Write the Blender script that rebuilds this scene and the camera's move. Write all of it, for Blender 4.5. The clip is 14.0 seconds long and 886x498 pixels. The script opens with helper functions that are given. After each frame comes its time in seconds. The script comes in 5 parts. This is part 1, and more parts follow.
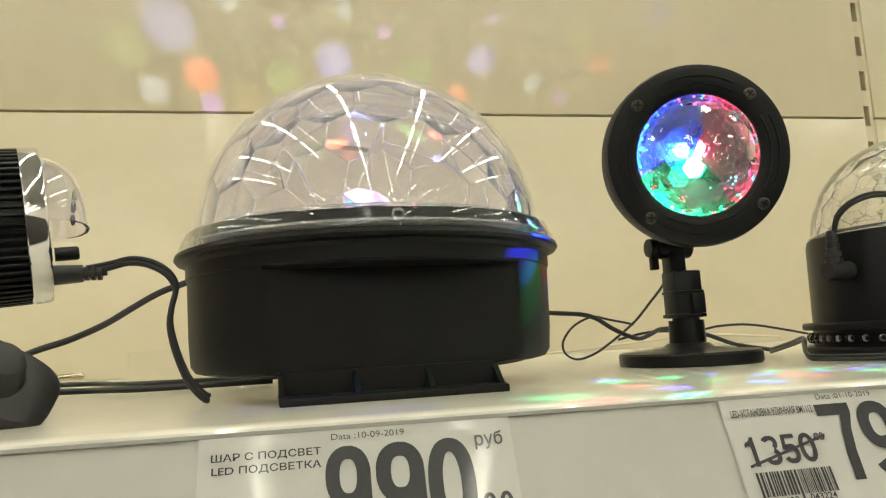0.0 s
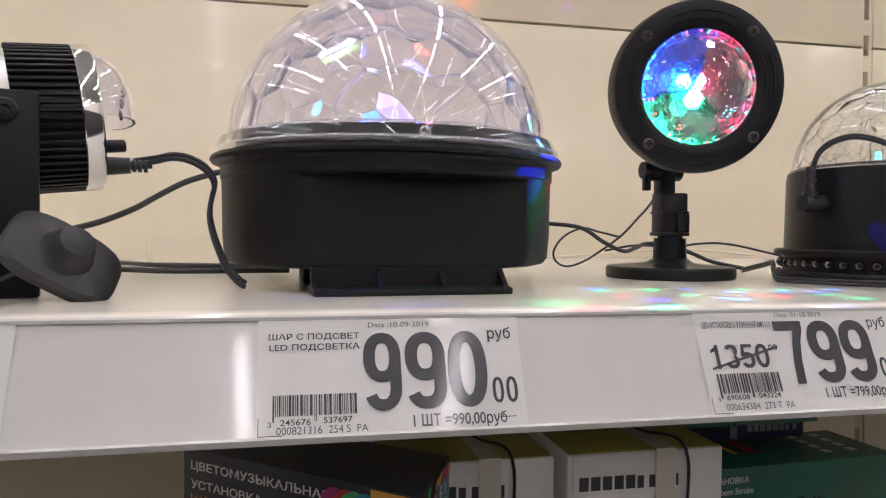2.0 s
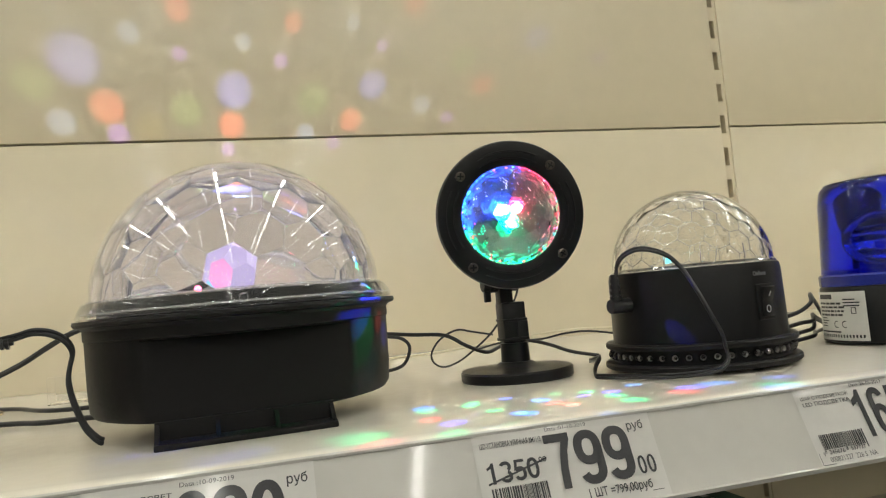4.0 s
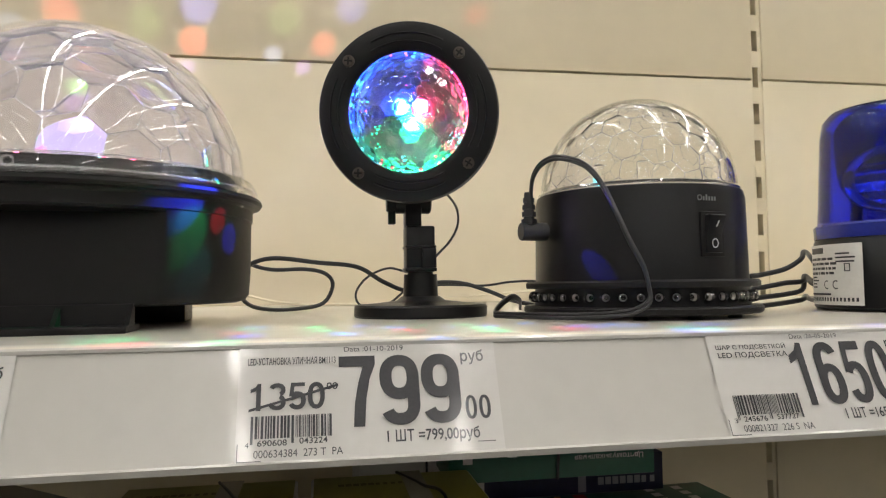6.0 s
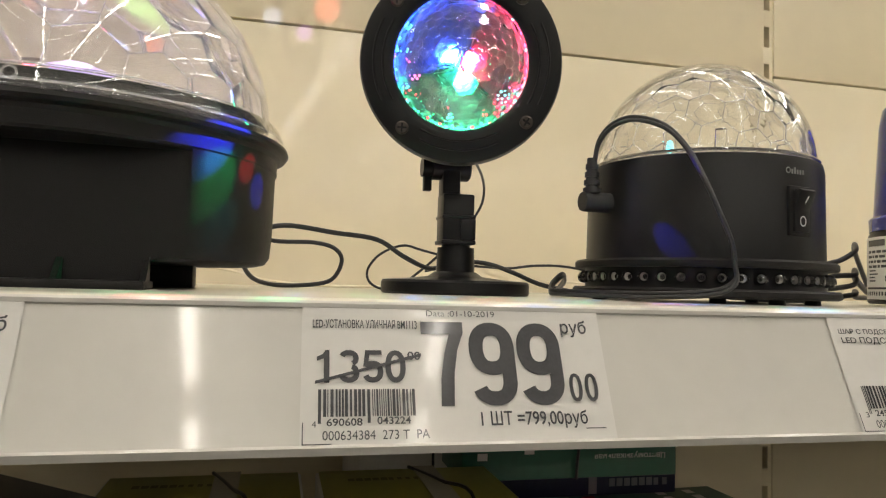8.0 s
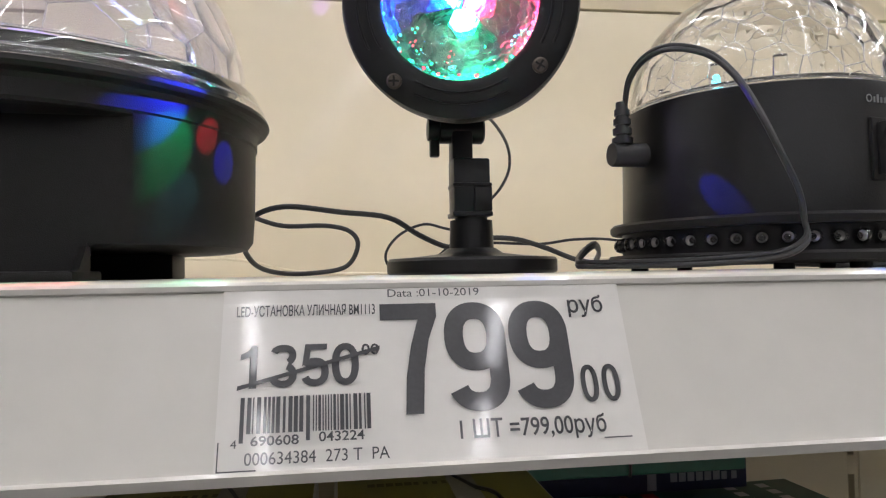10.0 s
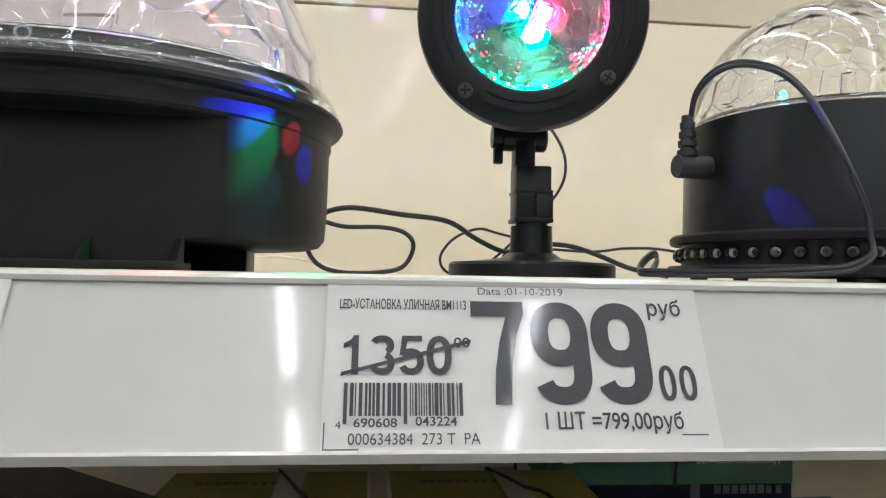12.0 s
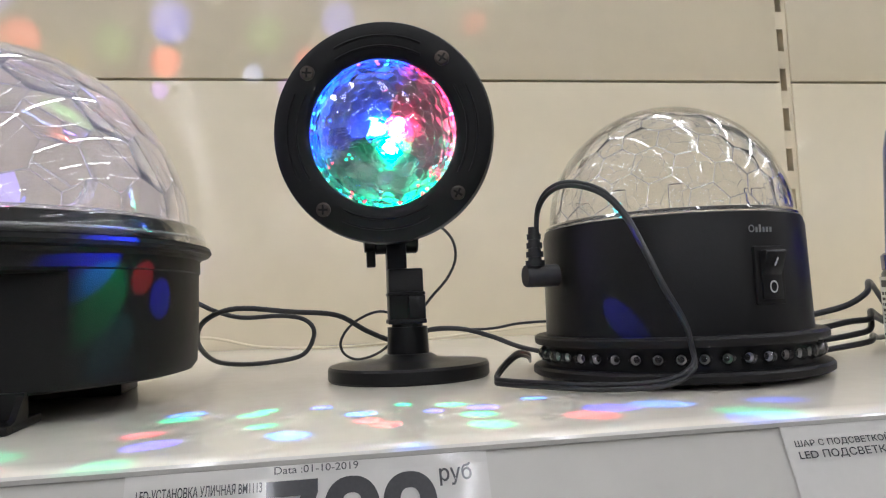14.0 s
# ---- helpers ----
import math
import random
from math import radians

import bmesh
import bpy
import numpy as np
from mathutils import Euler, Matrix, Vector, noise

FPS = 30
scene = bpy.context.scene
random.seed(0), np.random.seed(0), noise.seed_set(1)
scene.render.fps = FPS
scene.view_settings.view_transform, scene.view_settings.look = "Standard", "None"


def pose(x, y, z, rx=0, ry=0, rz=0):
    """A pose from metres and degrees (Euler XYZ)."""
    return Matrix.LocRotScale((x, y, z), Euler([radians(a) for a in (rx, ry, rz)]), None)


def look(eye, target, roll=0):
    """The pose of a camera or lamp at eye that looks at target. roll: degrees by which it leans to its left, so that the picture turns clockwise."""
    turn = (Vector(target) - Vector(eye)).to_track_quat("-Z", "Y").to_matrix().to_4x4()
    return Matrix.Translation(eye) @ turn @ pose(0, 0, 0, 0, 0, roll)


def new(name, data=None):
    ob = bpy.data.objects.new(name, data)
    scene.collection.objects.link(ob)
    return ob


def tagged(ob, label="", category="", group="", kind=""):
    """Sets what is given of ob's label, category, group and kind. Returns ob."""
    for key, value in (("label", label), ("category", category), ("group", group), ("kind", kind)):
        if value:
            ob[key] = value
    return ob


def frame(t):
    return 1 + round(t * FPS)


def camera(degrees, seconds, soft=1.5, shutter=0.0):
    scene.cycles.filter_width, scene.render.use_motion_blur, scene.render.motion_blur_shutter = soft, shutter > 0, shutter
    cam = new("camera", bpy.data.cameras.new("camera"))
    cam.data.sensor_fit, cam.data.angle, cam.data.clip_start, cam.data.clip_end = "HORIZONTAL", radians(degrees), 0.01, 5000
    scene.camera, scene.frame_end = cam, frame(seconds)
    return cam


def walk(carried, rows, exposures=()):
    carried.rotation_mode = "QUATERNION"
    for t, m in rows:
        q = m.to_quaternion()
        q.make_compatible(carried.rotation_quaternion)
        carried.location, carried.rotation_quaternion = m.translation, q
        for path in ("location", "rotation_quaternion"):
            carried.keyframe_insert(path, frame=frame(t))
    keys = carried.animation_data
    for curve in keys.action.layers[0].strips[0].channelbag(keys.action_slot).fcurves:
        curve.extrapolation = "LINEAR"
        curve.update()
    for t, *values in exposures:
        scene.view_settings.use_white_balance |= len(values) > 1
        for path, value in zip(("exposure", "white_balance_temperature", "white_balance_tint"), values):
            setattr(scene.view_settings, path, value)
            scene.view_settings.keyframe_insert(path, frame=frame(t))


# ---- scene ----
cam = camera(64.3, 14.0, soft=1.2)
PATH = [
    (0, (0.175, -0.241, 1.325), (0.553, 1.707, 1.575), -3.0),
    (0.5, (0.17, -0.238, 1.35), (0.528, 1.727, 1.443), -2.5),
    (1, (0.157, -0.258, 1.348), (0.552, 1.702, 1.34), -1.1),
    (1.5, (0.147, -0.272, 1.336), (0.537, 1.689, 1.306), -0.3),
    (2, (0.152, -0.275, 1.331), (0.571, 1.68, 1.284), 0.5),
    (2.5, (0.156, -0.274, 1.338), (0.573, 1.682, 1.336), 0.1),
    (3, (0.164, -0.264, 1.337), (0.56, 1.696, 1.35), -0.6),
    (3.5, (0.186, -0.288, 1.347), (0.616, 1.665, 1.351), -2.0),
    (4, (0.22, -0.351, 1.369), (0.742, 1.575, 1.506), -5.1),
    (4.2, (0.231, -0.362, 1.352), (0.826, 1.544, 1.478), -2.7),
    (6.3, (0.356, -0.271, 1.317), (0.651, 1.704, 1.422), -0.6),
    (6.5, (0.351, -0.266, 1.314), (0.624, 1.712, 1.427), -0.5),
    (7, (0.333, -0.266, 1.312), (0.651, 1.706, 1.426), 1.1),
    (7.5, (0.321, -0.257, 1.311), (0.731, 1.697, 1.435), 1.6),
    (8, (0.312, -0.229, 1.305), (0.77, 1.715, 1.409), 1.6),
    (8.2, (0.318, -0.203, 1.305), (0.778, 1.742, 1.392), 0.9),
    (10.3, (0.355, -0.18, 1.298), (0.582, 1.806, 1.361), -1.1),
    (10.5, (0.359, -0.181, 1.294), (0.536, 1.811, 1.307), -0.7),
    (11, (0.345, -0.195, 1.286), (0.554, 1.794, 1.286), 1.4),
    (11.5, (0.339, -0.193, 1.292), (0.595, 1.79, 1.344), 1.0),
    (12, (0.332, -0.19, 1.299), (0.531, 1.798, 1.383), 1.0),
    (12.5, (0.335, -0.182, 1.3), (0.543, 1.805, 1.4), 0.7),
    (13, (0.346, -0.19, 1.34), (0.588, 1.793, 1.444), -2.4),
    (13.5, (0.355, -0.199, 1.346), (0.638, 1.774, 1.505), -2.5),
    (14, (0.379, -0.209, 1.341), (0.683, 1.762, 1.491), -2.5),
]
EXPOSURES = [
    (0.0, 0.06, 7000, -2), (0.2, 0.02, 6900, 4), (0.4, -0.03, 6850, 11), (1.0, 0.02, 6700, 13), (1.25, 0.06, 6000, 20), (3.0, 0.06, 6000, 20), (3.25, 0.02, 6600, 6),
    (3.8, -0.07, 6500, 4), (4.2, -0.17, 6450, 4), (6.3, 0.06, 6350, 11), (8.2, 0.06, 6850, 9), (10.3, 0.10, 5850, 15), (11.3, 0.33, 5750, 9), (12.5, 0.28, 5750, 10), (13.0, 0.15, 5450, 17), (13.5, 0.02, 5250, 28), (14.0, -0.08, 5750, 13),
]
walk(cam, [(t, look(eye, target, roll)) for t, eye, target, roll in PATH], EXPOSURES)

# ---- light: a supermarket hall with long rows of ceiling tubes ----
SH = 1.30          # top of the display shelf
WALL = 0.565       # face of the back panels

world = bpy.data.worlds.new("hall_air")
scene.world = world
world.use_nodes = True
world.node_tree.nodes["Background"].inputs["Color"].default_value = (1.0, 0.93, 0.80, 1)
world.node_tree.nodes["Background"].inputs["Strength"].default_value = 0.02


# ---- materials ----
def material(name):
    m = bpy.data.materials.new(name)
    m.use_nodes = True
    return m, m.node_tree.nodes, m.node_tree.links, m.node_tree.nodes["Principled BSDF"]


def plain(name, colour, rough=0.5, metal=0.0, coat=0.0, coat_rough=0.05, grain=0.08, size=60.0, bump=0.0, bump_size=900.0, stain=0.0, spec=0.5):
    """Paint, plastic or card: colour that drifts at two scales, uneven gloss, and a fine relief."""
    m, n, l, b = material(name)
    tex = n.new("ShaderNodeTexCoord")
    fine, broad = n.new("ShaderNodeTexNoise"), n.new("ShaderNodeTexNoise")
    fine.inputs["Scale"].default_value, broad.inputs["Scale"].default_value = size * 8, size * 0.3
    fine.inputs["Detail"].default_value = 4
    l.new(tex.outputs["Object"], fine.inputs["Vector"])
    l.new(tex.outputs["Object"], broad.inputs["Vector"])
    add = n.new("ShaderNodeMath")
    add.operation = "MULTIPLY_ADD"
    add.inputs[1].default_value = 0.6 + stain
    l.new(broad.outputs["Fac"], add.inputs[0])
    l.new(fine.outputs["Fac"], add.inputs[2])
    ramp = n.new("ShaderNodeMapRange")
    ramp.inputs["From Min"].default_value, ramp.inputs["From Max"].default_value = 0.45, 1.15 + stain
    ramp.inputs["To Min"].default_value, ramp.inputs["To Max"].default_value = 1 - grain, 1 + grain
    l.new(add.outputs[0], ramp.inputs["Value"])
    mix = n.new("ShaderNodeVectorMath")
    mix.operation = "SCALE"
    mix.inputs[0].default_value = colour
    l.new(ramp.outputs[0], mix.inputs["Scale"])
    l.new(mix.outputs[0], b.inputs["Base Color"])
    gloss = n.new("ShaderNodeMapRange")
    gloss.inputs["To Min"].default_value, gloss.inputs["To Max"].default_value = rough * 0.8, min(1, rough * 1.25)
    l.new(broad.outputs["Fac"], gloss.inputs["Value"])
    l.new(gloss.outputs[0], b.inputs["Roughness"])
    b.inputs["Metallic"].default_value = metal
    b.inputs["Specular IOR Level"].default_value = spec
    b.inputs["Coat Weight"].default_value, b.inputs["Coat Roughness"].default_value = coat, coat_rough
    if bump:
        rough_tex, relief = n.new("ShaderNodeTexNoise"), n.new("ShaderNodeBump")
        rough_tex.inputs["Scale"].default_value = bump_size
        relief.inputs["Strength"].default_value, relief.inputs["Distance"].default_value = bump, 0.0006
        l.new(tex.outputs["Object"], rough_tex.inputs["Vector"])
        l.new(rough_tex.outputs["Fac"], relief.inputs["Height"])
        l.new(relief.outputs[0], b.inputs["Normal"])
    return m


def glass(name, colour=(1, 1, 1), rough=0.015, ior=1.30, wave=0.0, wave_size=90.0, haze=0.0, gloss=0.0):
    m, n, l, b = material(name)
    b.inputs["Base Color"].default_value = (*colour, 1)
    b.inputs["Roughness"].default_value, b.inputs["IOR"].default_value = rough, ior
    b.inputs["Transmission Weight"].default_value = 1 - haze
    b.inputs["Coat Weight"].default_value, b.inputs["Coat Roughness"].default_value = gloss, 0.02
    if wave:
        tex, noise_tex, relief = n.new("ShaderNodeTexCoord"), n.new("ShaderNodeTexNoise"), n.new("ShaderNodeBump")
        noise_tex.inputs["Scale"].default_value = wave_size
        relief.inputs["Strength"].default_value, relief.inputs["Distance"].default_value = wave, 0.002
        l.new(tex.outputs["Object"], noise_tex.inputs["Vector"])
        l.new(noise_tex.outputs["Fac"], relief.inputs["Height"])
        l.new(relief.outputs[0], b.inputs["Normal"])
    return m


def glow(name, colour, strength):
    m, n, l, b = material(name)
    b.inputs["Base Color"].default_value = (*(0.2 * c for c in colour), 1)
    b.inputs["Emission Color"].default_value = (*colour, 1)
    b.inputs["Emission Strength"].default_value = strength
    return m


CREAM = plain("cream_enamel", (0.77, 0.685, 0.50), 0.36, coat=0.38, coat_rough=0.10, grain=0.03, size=4, bump=0.10, bump_size=9)
SHELF = plain("white_enamel_shelf", (0.79, 0.745, 0.64), 0.24, coat=0.3, coat_rough=0.08, grain=0.05, size=10, bump=0.05, bump_size=60, stain=0.3)
STRIP = plain("white_pvc_strip", (0.63, 0.61, 0.565), 0.30, coat=0.8, coat_rough=0.07, grain=0.03, size=12, bump=0.04, bump_size=35)
PAPER = plain("label_paper", (0.71, 0.69, 0.655), 0.55, coat=0.7, coat_rough=0.08, grain=0.03, size=30, bump=0.06, bump_size=60)
INK = plain("black_toner", (0.035, 0.035, 0.04), 0.5, coat=0.7, coat_rough=0.08, grain=0.25, size=120, bump=0.05, bump_size=60)
INK_FINE = plain("grey_toner", (0.06, 0.06, 0.065), 0.5, coat=0.6, coat_rough=0.08, grain=0.2, size=120)
BLACK = plain("black_abs_plastic", (0.010, 0.0095, 0.0095), 0.42, spec=0.2, grain=0.15, size=30, bump=0.25, bump_size=2200, stain=0.3)
BLACK_SMOOTH = plain("black_satin_plastic", (0.009, 0.009, 0.0095), 0.33, spec=0.25, grain=0.12, size=40, bump=0.12, bump_size=1500)
BLACK_METAL = plain("black_powder_coat", (0.010, 0.010, 0.0105), 0.38, spec=0.22, grain=0.12, size=40, bump=0.3, bump_size=2600)
RUBBER = plain("black_rubber_cable", (0.014, 0.014, 0.015), 0.38, grain=0.1, size=80)
GREY_CABLE = plain("charcoal_cable", (0.03, 0.028, 0.026), 0.5, grain=0.1, size=80)
CHROME = plain("chrome", (0.85, 0.85, 0.85), 0.06, metal=1.0, grain=0.03)
STEEL = plain("brushed_steel", (0.62, 0.60, 0.57), 0.28, metal=1.0, grain=0.06, size=90)
SCREW = plain("dark_zinc_screw", (0.085, 0.072, 0.062), 0.36, metal=0.9, grain=0.2)
CLEAR = glass("clear_polystyrene")
DOME = glass("hazy_clear_polystyrene", (0.97, 0.96, 1.0), ior=1.42, haze=0.05, gloss=1.0)
CLEAR_RING = glass("clear_polystyrene_ring", ior=1.4, wave=0.16, wave_size=110, haze=0.005, gloss=1.0)
CLEAR_BEAD = glass("clear_polystyrene_edge", ior=1.5, haze=0.12, gloss=1.0)
CLEAR_WAVY = glass("clear_wavy_polystyrene", ior=1.24, wave=0.6, wave_size=50, gloss=0.9)
LENS_GLASS = glass("faceted_acrylic", rough=0.03, ior=1.50, gloss=0.5)
BLUE_GLASS = glass("blue_polycarbonate", (0.05, 0.11, 0.92), rough=0.10, ior=1.45)
BLUE_RING = plain("blue_polycarbonate_rim", (0.02, 0.03, 0.25), 0.25, grain=0.1)
BLUE_SHELL = plain("dark_blue_reflector", (0.015, 0.03, 0.32), 0.2, grain=0.1)
LED_CLEAR = glass("clear_led_resin", (0.55, 0.55, 0.57), rough=0.03, ior=1.45, haze=0.012, gloss=0.8)
STICKER = plain("white_sticker", (0.70, 0.69, 0.66), 0.45, grain=0.04)
LOGO_GREY = plain("grey_logo_print", (0.22, 0.22, 0.22), 0.5, grain=0.05)
BOX_WHITE = plain("white_carton", (0.70, 0.68, 0.66), 0.45, grain=0.06, size=20, coat=0.2)
BOX_LIME = plain("lime_carton_print", (0.25, 0.235, 0.04), 0.45, grain=0.08, size=20)
BOX_GREEN = plain("green_carton", (0.010, 0.105, 0.064), 0.4, grain=0.1, size=20, coat=0.3)
BOX_DARK = plain("black_carton", (0.02, 0.02, 0.026), 0.4, grain=0.2, size=20, coat=0.3)
BOX_NAVY = plain("navy_carton", (0.012, 0.012, 0.045), 0.4, grain=0.2, size=20, coat=0.3)
PRINT_WHITE = plain("white_print", (0.62, 0.62, 0.62), 0.5, grain=0.05)
PRINT_PALE = plain("pale_grey_print", (0.24, 0.24, 0.27), 0.5, grain=0.1)
PRINT_RED = plain("red_print", (0.45, 0.03, 0.03), 0.5, grain=0.1)
PRINT_YELLOW = plain("yellow_print", (0.70, 0.38, 0.04), 0.5, grain=0.1)
PRINT_GREY, PRINT_BLUE = plain("grey_print", (0.10, 0.10, 0.12), 0.5, grain=0.05), plain("blue_print", (0.03, 0.12, 0.35), 0.5, grain=0.1)
PRINT_TEAL = plain("teal_print", (0.02, 0.25, 0.33), 0.5, grain=0.1)
PRINT_GREEN = plain("bright_green_print", (0.04, 0.33, 0.10), 0.5, grain=0.1)
PRINT_MAGENTA = plain("magenta_print", (0.35, 0.02, 0.16), 0.5, grain=0.1)
TAPE = plain("milky_packing_tape", (0.58, 0.555, 0.46), 0.25, grain=0.08, size=60, coat=0.9, bump=0.3, bump_size=250)
PRINT_OLIVE = plain("olive_print", (0.11, 0.10, 0.02), 0.5, grain=0.1)
FLOOR = plain("grey_floor_tile", (0.13, 0.125, 0.12), 0.3, grain=0.1, size=3)
HALL = plain("pale_hall_wall", (0.62, 0.58, 0.52), 0.7, grain=0.06, size=2)
CEIL = plain("white_hall_ceiling", (0.70, 0.68, 0.64), 0.8, grain=0.05, size=2)
TUBE = glow("ceiling_tube_light", (1.0, 0.965, 0.90), 39.0)
LIT_BLUE, LIT_PALE = glow("lit_blue_facet", (0.01, 0.06, 1.0), 0.6), glow("lit_pale_facet", (0.22, 0.62, 1.0), 1.4)
LIT_PINK, LIT_LILAC = glow("lit_pink_facet", (1.0, 0.35, 0.75), 1.2), glow("lit_lilac_facet", (0.72, 0.58, 1.0), 0.78)
DIODE_BLUE, DIODE_RED, DIODE_GREEN = glow("blue_diode", (0.01, 0.07, 1.0), 190.0), glow("red_diode", (1.0, 0.035, 0.14), 78.0), glow("green_diode", (0.02, 1.0, 0.38), 66.0)
HOT_BLUE, HOT_RED, HOT_GREEN = glow("blue_blowout", (0.72, 0.92, 1.0), 8.0), glow("red_blowout", (1.0, 0.78, 0.86), 8.0), glow("green_blowout", (0.72, 1.0, 0.90), 8.0)
REFLECTOR = plain("silvered_reflector", (0.085, 0.085, 0.09), 0.28, metal=0.5, grain=0.25, size=120, bump=0.2, bump_size=900)
SPARK_PINK, SPARK_RED = glow("pink_spark", (1.0, 0.15, 0.45), 4.0), glow("red_spark", (1.0, 0.05, 0.08), 4.0)
SPARK_CYAN, SPARK_BLUE, SPARK_GREEN = glow("cyan_spark", (0.12, 0.85, 1.0), 3.5), glow("blue_spark", (0.05, 0.12, 1.0), 5.0), glow("green_spark", (0.05, 1.0, 0.45), 3.5)
SOFT_RED, SOFT_CYAN = glow("red_chip", (1.0, 0.05, 0.12), 24.0), glow("cyan_chip", (0.1, 0.7, 1.0), 24.0)
SOFT_GREEN, SOFT_BLUE = glow("green_chip", (0.02, 1.0, 0.35), 20.0), glow("blue_chip", (0.03, 0.06, 1.0), 30.0)


# ---- building blocks ----
def mesh_of(name, bm, mat, smooth=True):
    for f in bm.faces:
        f.smooth = smooth
    data = bpy.data.meshes.new(name)
    bm.to_mesh(data)
    bm.free()
    data.materials.append(mat)
    if smooth:
        data.set_sharp_from_angle(angle=radians(35))
    return data


def part(name, bm, mat, parent, label="", smooth=True):
    ob = new(name, mesh_of(name, bm, mat, smooth))
    ob.parent = parent
    return tagged(ob, label)


def thing(name, x, y, z, label, category, group="", turn=0.0):
    ob = new(name)
    ob.empty_display_size = 0.02
    ob.matrix_basis = pose(x, y, z, 0, 0, turn)
    return tagged(ob, label, category, group)


def solo(name, bm, mat, label, category, kind="", smooth=True, group=""):
    return tagged(new(name, mesh_of(name, bm, mat, smooth)), label, category, group, kind)


def box(x0, x1, y0, y1, z0, z1, bevel=0.0, m=None, bm=None, seg=2):
    bm = bm or bmesh.new()
    made = bmesh.ops.create_cube(bm, size=1, matrix=Matrix.LocRotScale(((x0 + x1) / 2, (y0 + y1) / 2, (z0 + z1) / 2), None, (x1 - x0, y1 - y0, z1 - z0)))
    if bevel:
        edges = list({e for v in made["verts"] for e in v.link_edges})
        bmesh.ops.bevel(bm, geom=edges, offset=bevel, segments=seg, affect="EDGES", profile=0.5)
    if m:
        bmesh.ops.transform(bm, matrix=m, verts=bm.verts)
    return bm


def lathe(profile, seg=64, m=None, bm=None):
    """Turns (radius, height) pairs round z."""
    bm = bm or bmesh.new()
    rings = []
    first = len(bm.verts)
    for r, z in profile:
        if r < 1e-6:
            rings.append([bm.verts.new((0, 0, z))])
        else:
            rings.append([bm.verts.new((r * math.cos(a), r * math.sin(a), z)) for a in (2 * math.pi * k / seg for k in range(seg))])
    for a, b in zip(rings, rings[1:]):
        if len(a) == len(b) == 1:
            continue
        for k in range(seg):
            n = (k + 1) % seg
            vs = [a[0], b[k], b[n]] if len(a) == 1 else [a[k], b[0], a[n]] if len(b) == 1 else [a[k], b[k], b[n], a[n]]
            if len(set(vs)) > 2:
                bm.faces.new(vs)
    bm.verts.ensure_lookup_table()
    bmesh.ops.recalc_face_normals(bm, faces=bm.faces)
    if m:
        bmesh.ops.transform(bm, matrix=m, verts=bm.verts[first:])
    return bm


def tube(points, radius, seg=10, bm=None, steps=6):
    """A round cable through points, softened by a Catmull-Rom curve."""
    bm = bm or bmesh.new()
    p = [Vector(q) for q in points]
    p = [2 * p[0] - p[1]] + p + [2 * p[-1] - p[-2]]
    line = []
    for k in range(1, len(p) - 2):
        for s in range(steps):
            t = s / steps
            a, b, c, d = p[k - 1], p[k], p[k + 1], p[k + 2]
            line.append(0.5 * (2 * b + (c - a) * t + (2 * a - 5 * b + 4 * c - d) * t * t + (3 * b - a - 3 * c + d) * t ** 3))
    line.append(p[-2])
    rings, up = [], Vector((0.13, 0.2, 1))
    for k, q in enumerate(line):
        ahead = (line[min(k + 1, len(line) - 1)] - line[max(k - 1, 0)]).normalized()
        side = ahead.cross(up).normalized()
        over = side.cross(ahead).normalized()
        up = over
        rings.append([bm.verts.new(q + radius * (math.cos(a) * side + math.sin(a) * over)) for a in (2 * math.pi * j / seg for j in range(seg))])
    for a, b in zip(rings, rings[1:]):
        for j in range(seg):
            bm.faces.new((a[j], a[(j + 1) % seg], b[(j + 1) % seg], b[j]))
    bm.faces.new(rings[0][::-1])
    bm.faces.new(rings[-1])
    bmesh.ops.recalc_face_normals(bm, faces=bm.faces)
    return bm


def cells(radius, level, low, bulge=0.0, squash=1.0, turn=0.0):
    """Hexagon and pentagon facets of a ball above the height low: the dual of a subdivided icosahedron."""
    ball = bmesh.new()
    bmesh.ops.create_icosphere(ball, subdivisions=level, radius=1.0, matrix=pose(0, 0, 0, 12, 7, turn))
    out = bmesh.new()
    corner = {f.index: out.verts.new((sum((v.co for v in f.verts), Vector()) / 3).normalized() * radius) for f in ball.faces}
    for v in ball.verts:
        if v.co.z * radius < low - 0.35 * radius:
            continue
        side = v.co.orthogonal().normalized()
        over = v.co.cross(side)
        ring = sorted(v.link_faces, key=lambda f: math.atan2((f.calc_center_median() - v.co).dot(over), (f.calc_center_median() - v.co).dot(side)))
        ring = [corner[f.index] for f in ring]
        mid = sum((c.co for c in ring), Vector()) / len(ring)
        if bulge:
            centre = out.verts.new(mid.normalized() * (mid.length + bulge))
            inner = [out.verts.new(mid.lerp(c.co, 0.72).normalized() * (mid.lerp(c.co, 0.72).length + bulge * 0.62)) for c in ring]
            for k in range(len(ring)):
                n = (k + 1) % len(ring)
                out.faces.new((ring[k], ring[n], inner[n], inner[k]))
                out.faces.new((inner[k], inner[n], centre))
                out.edges.get((ring[k], ring[n])).smooth = False
        else:
            out.faces.new(ring)
    ball.free()
    bmesh.ops.bisect_plane(out, geom=list(out.verts) + list(out.edges) + list(out.faces), plane_co=(0, 0, low), plane_no=(0, 0, -1), clear_outer=True)
    loose = [v for v in out.verts if not v.link_faces]
    bmesh.ops.delete(out, geom=loose, context="VERTS")
    for v in out.verts:
        v.co.z = low + (v.co.z - low) * squash
    return out


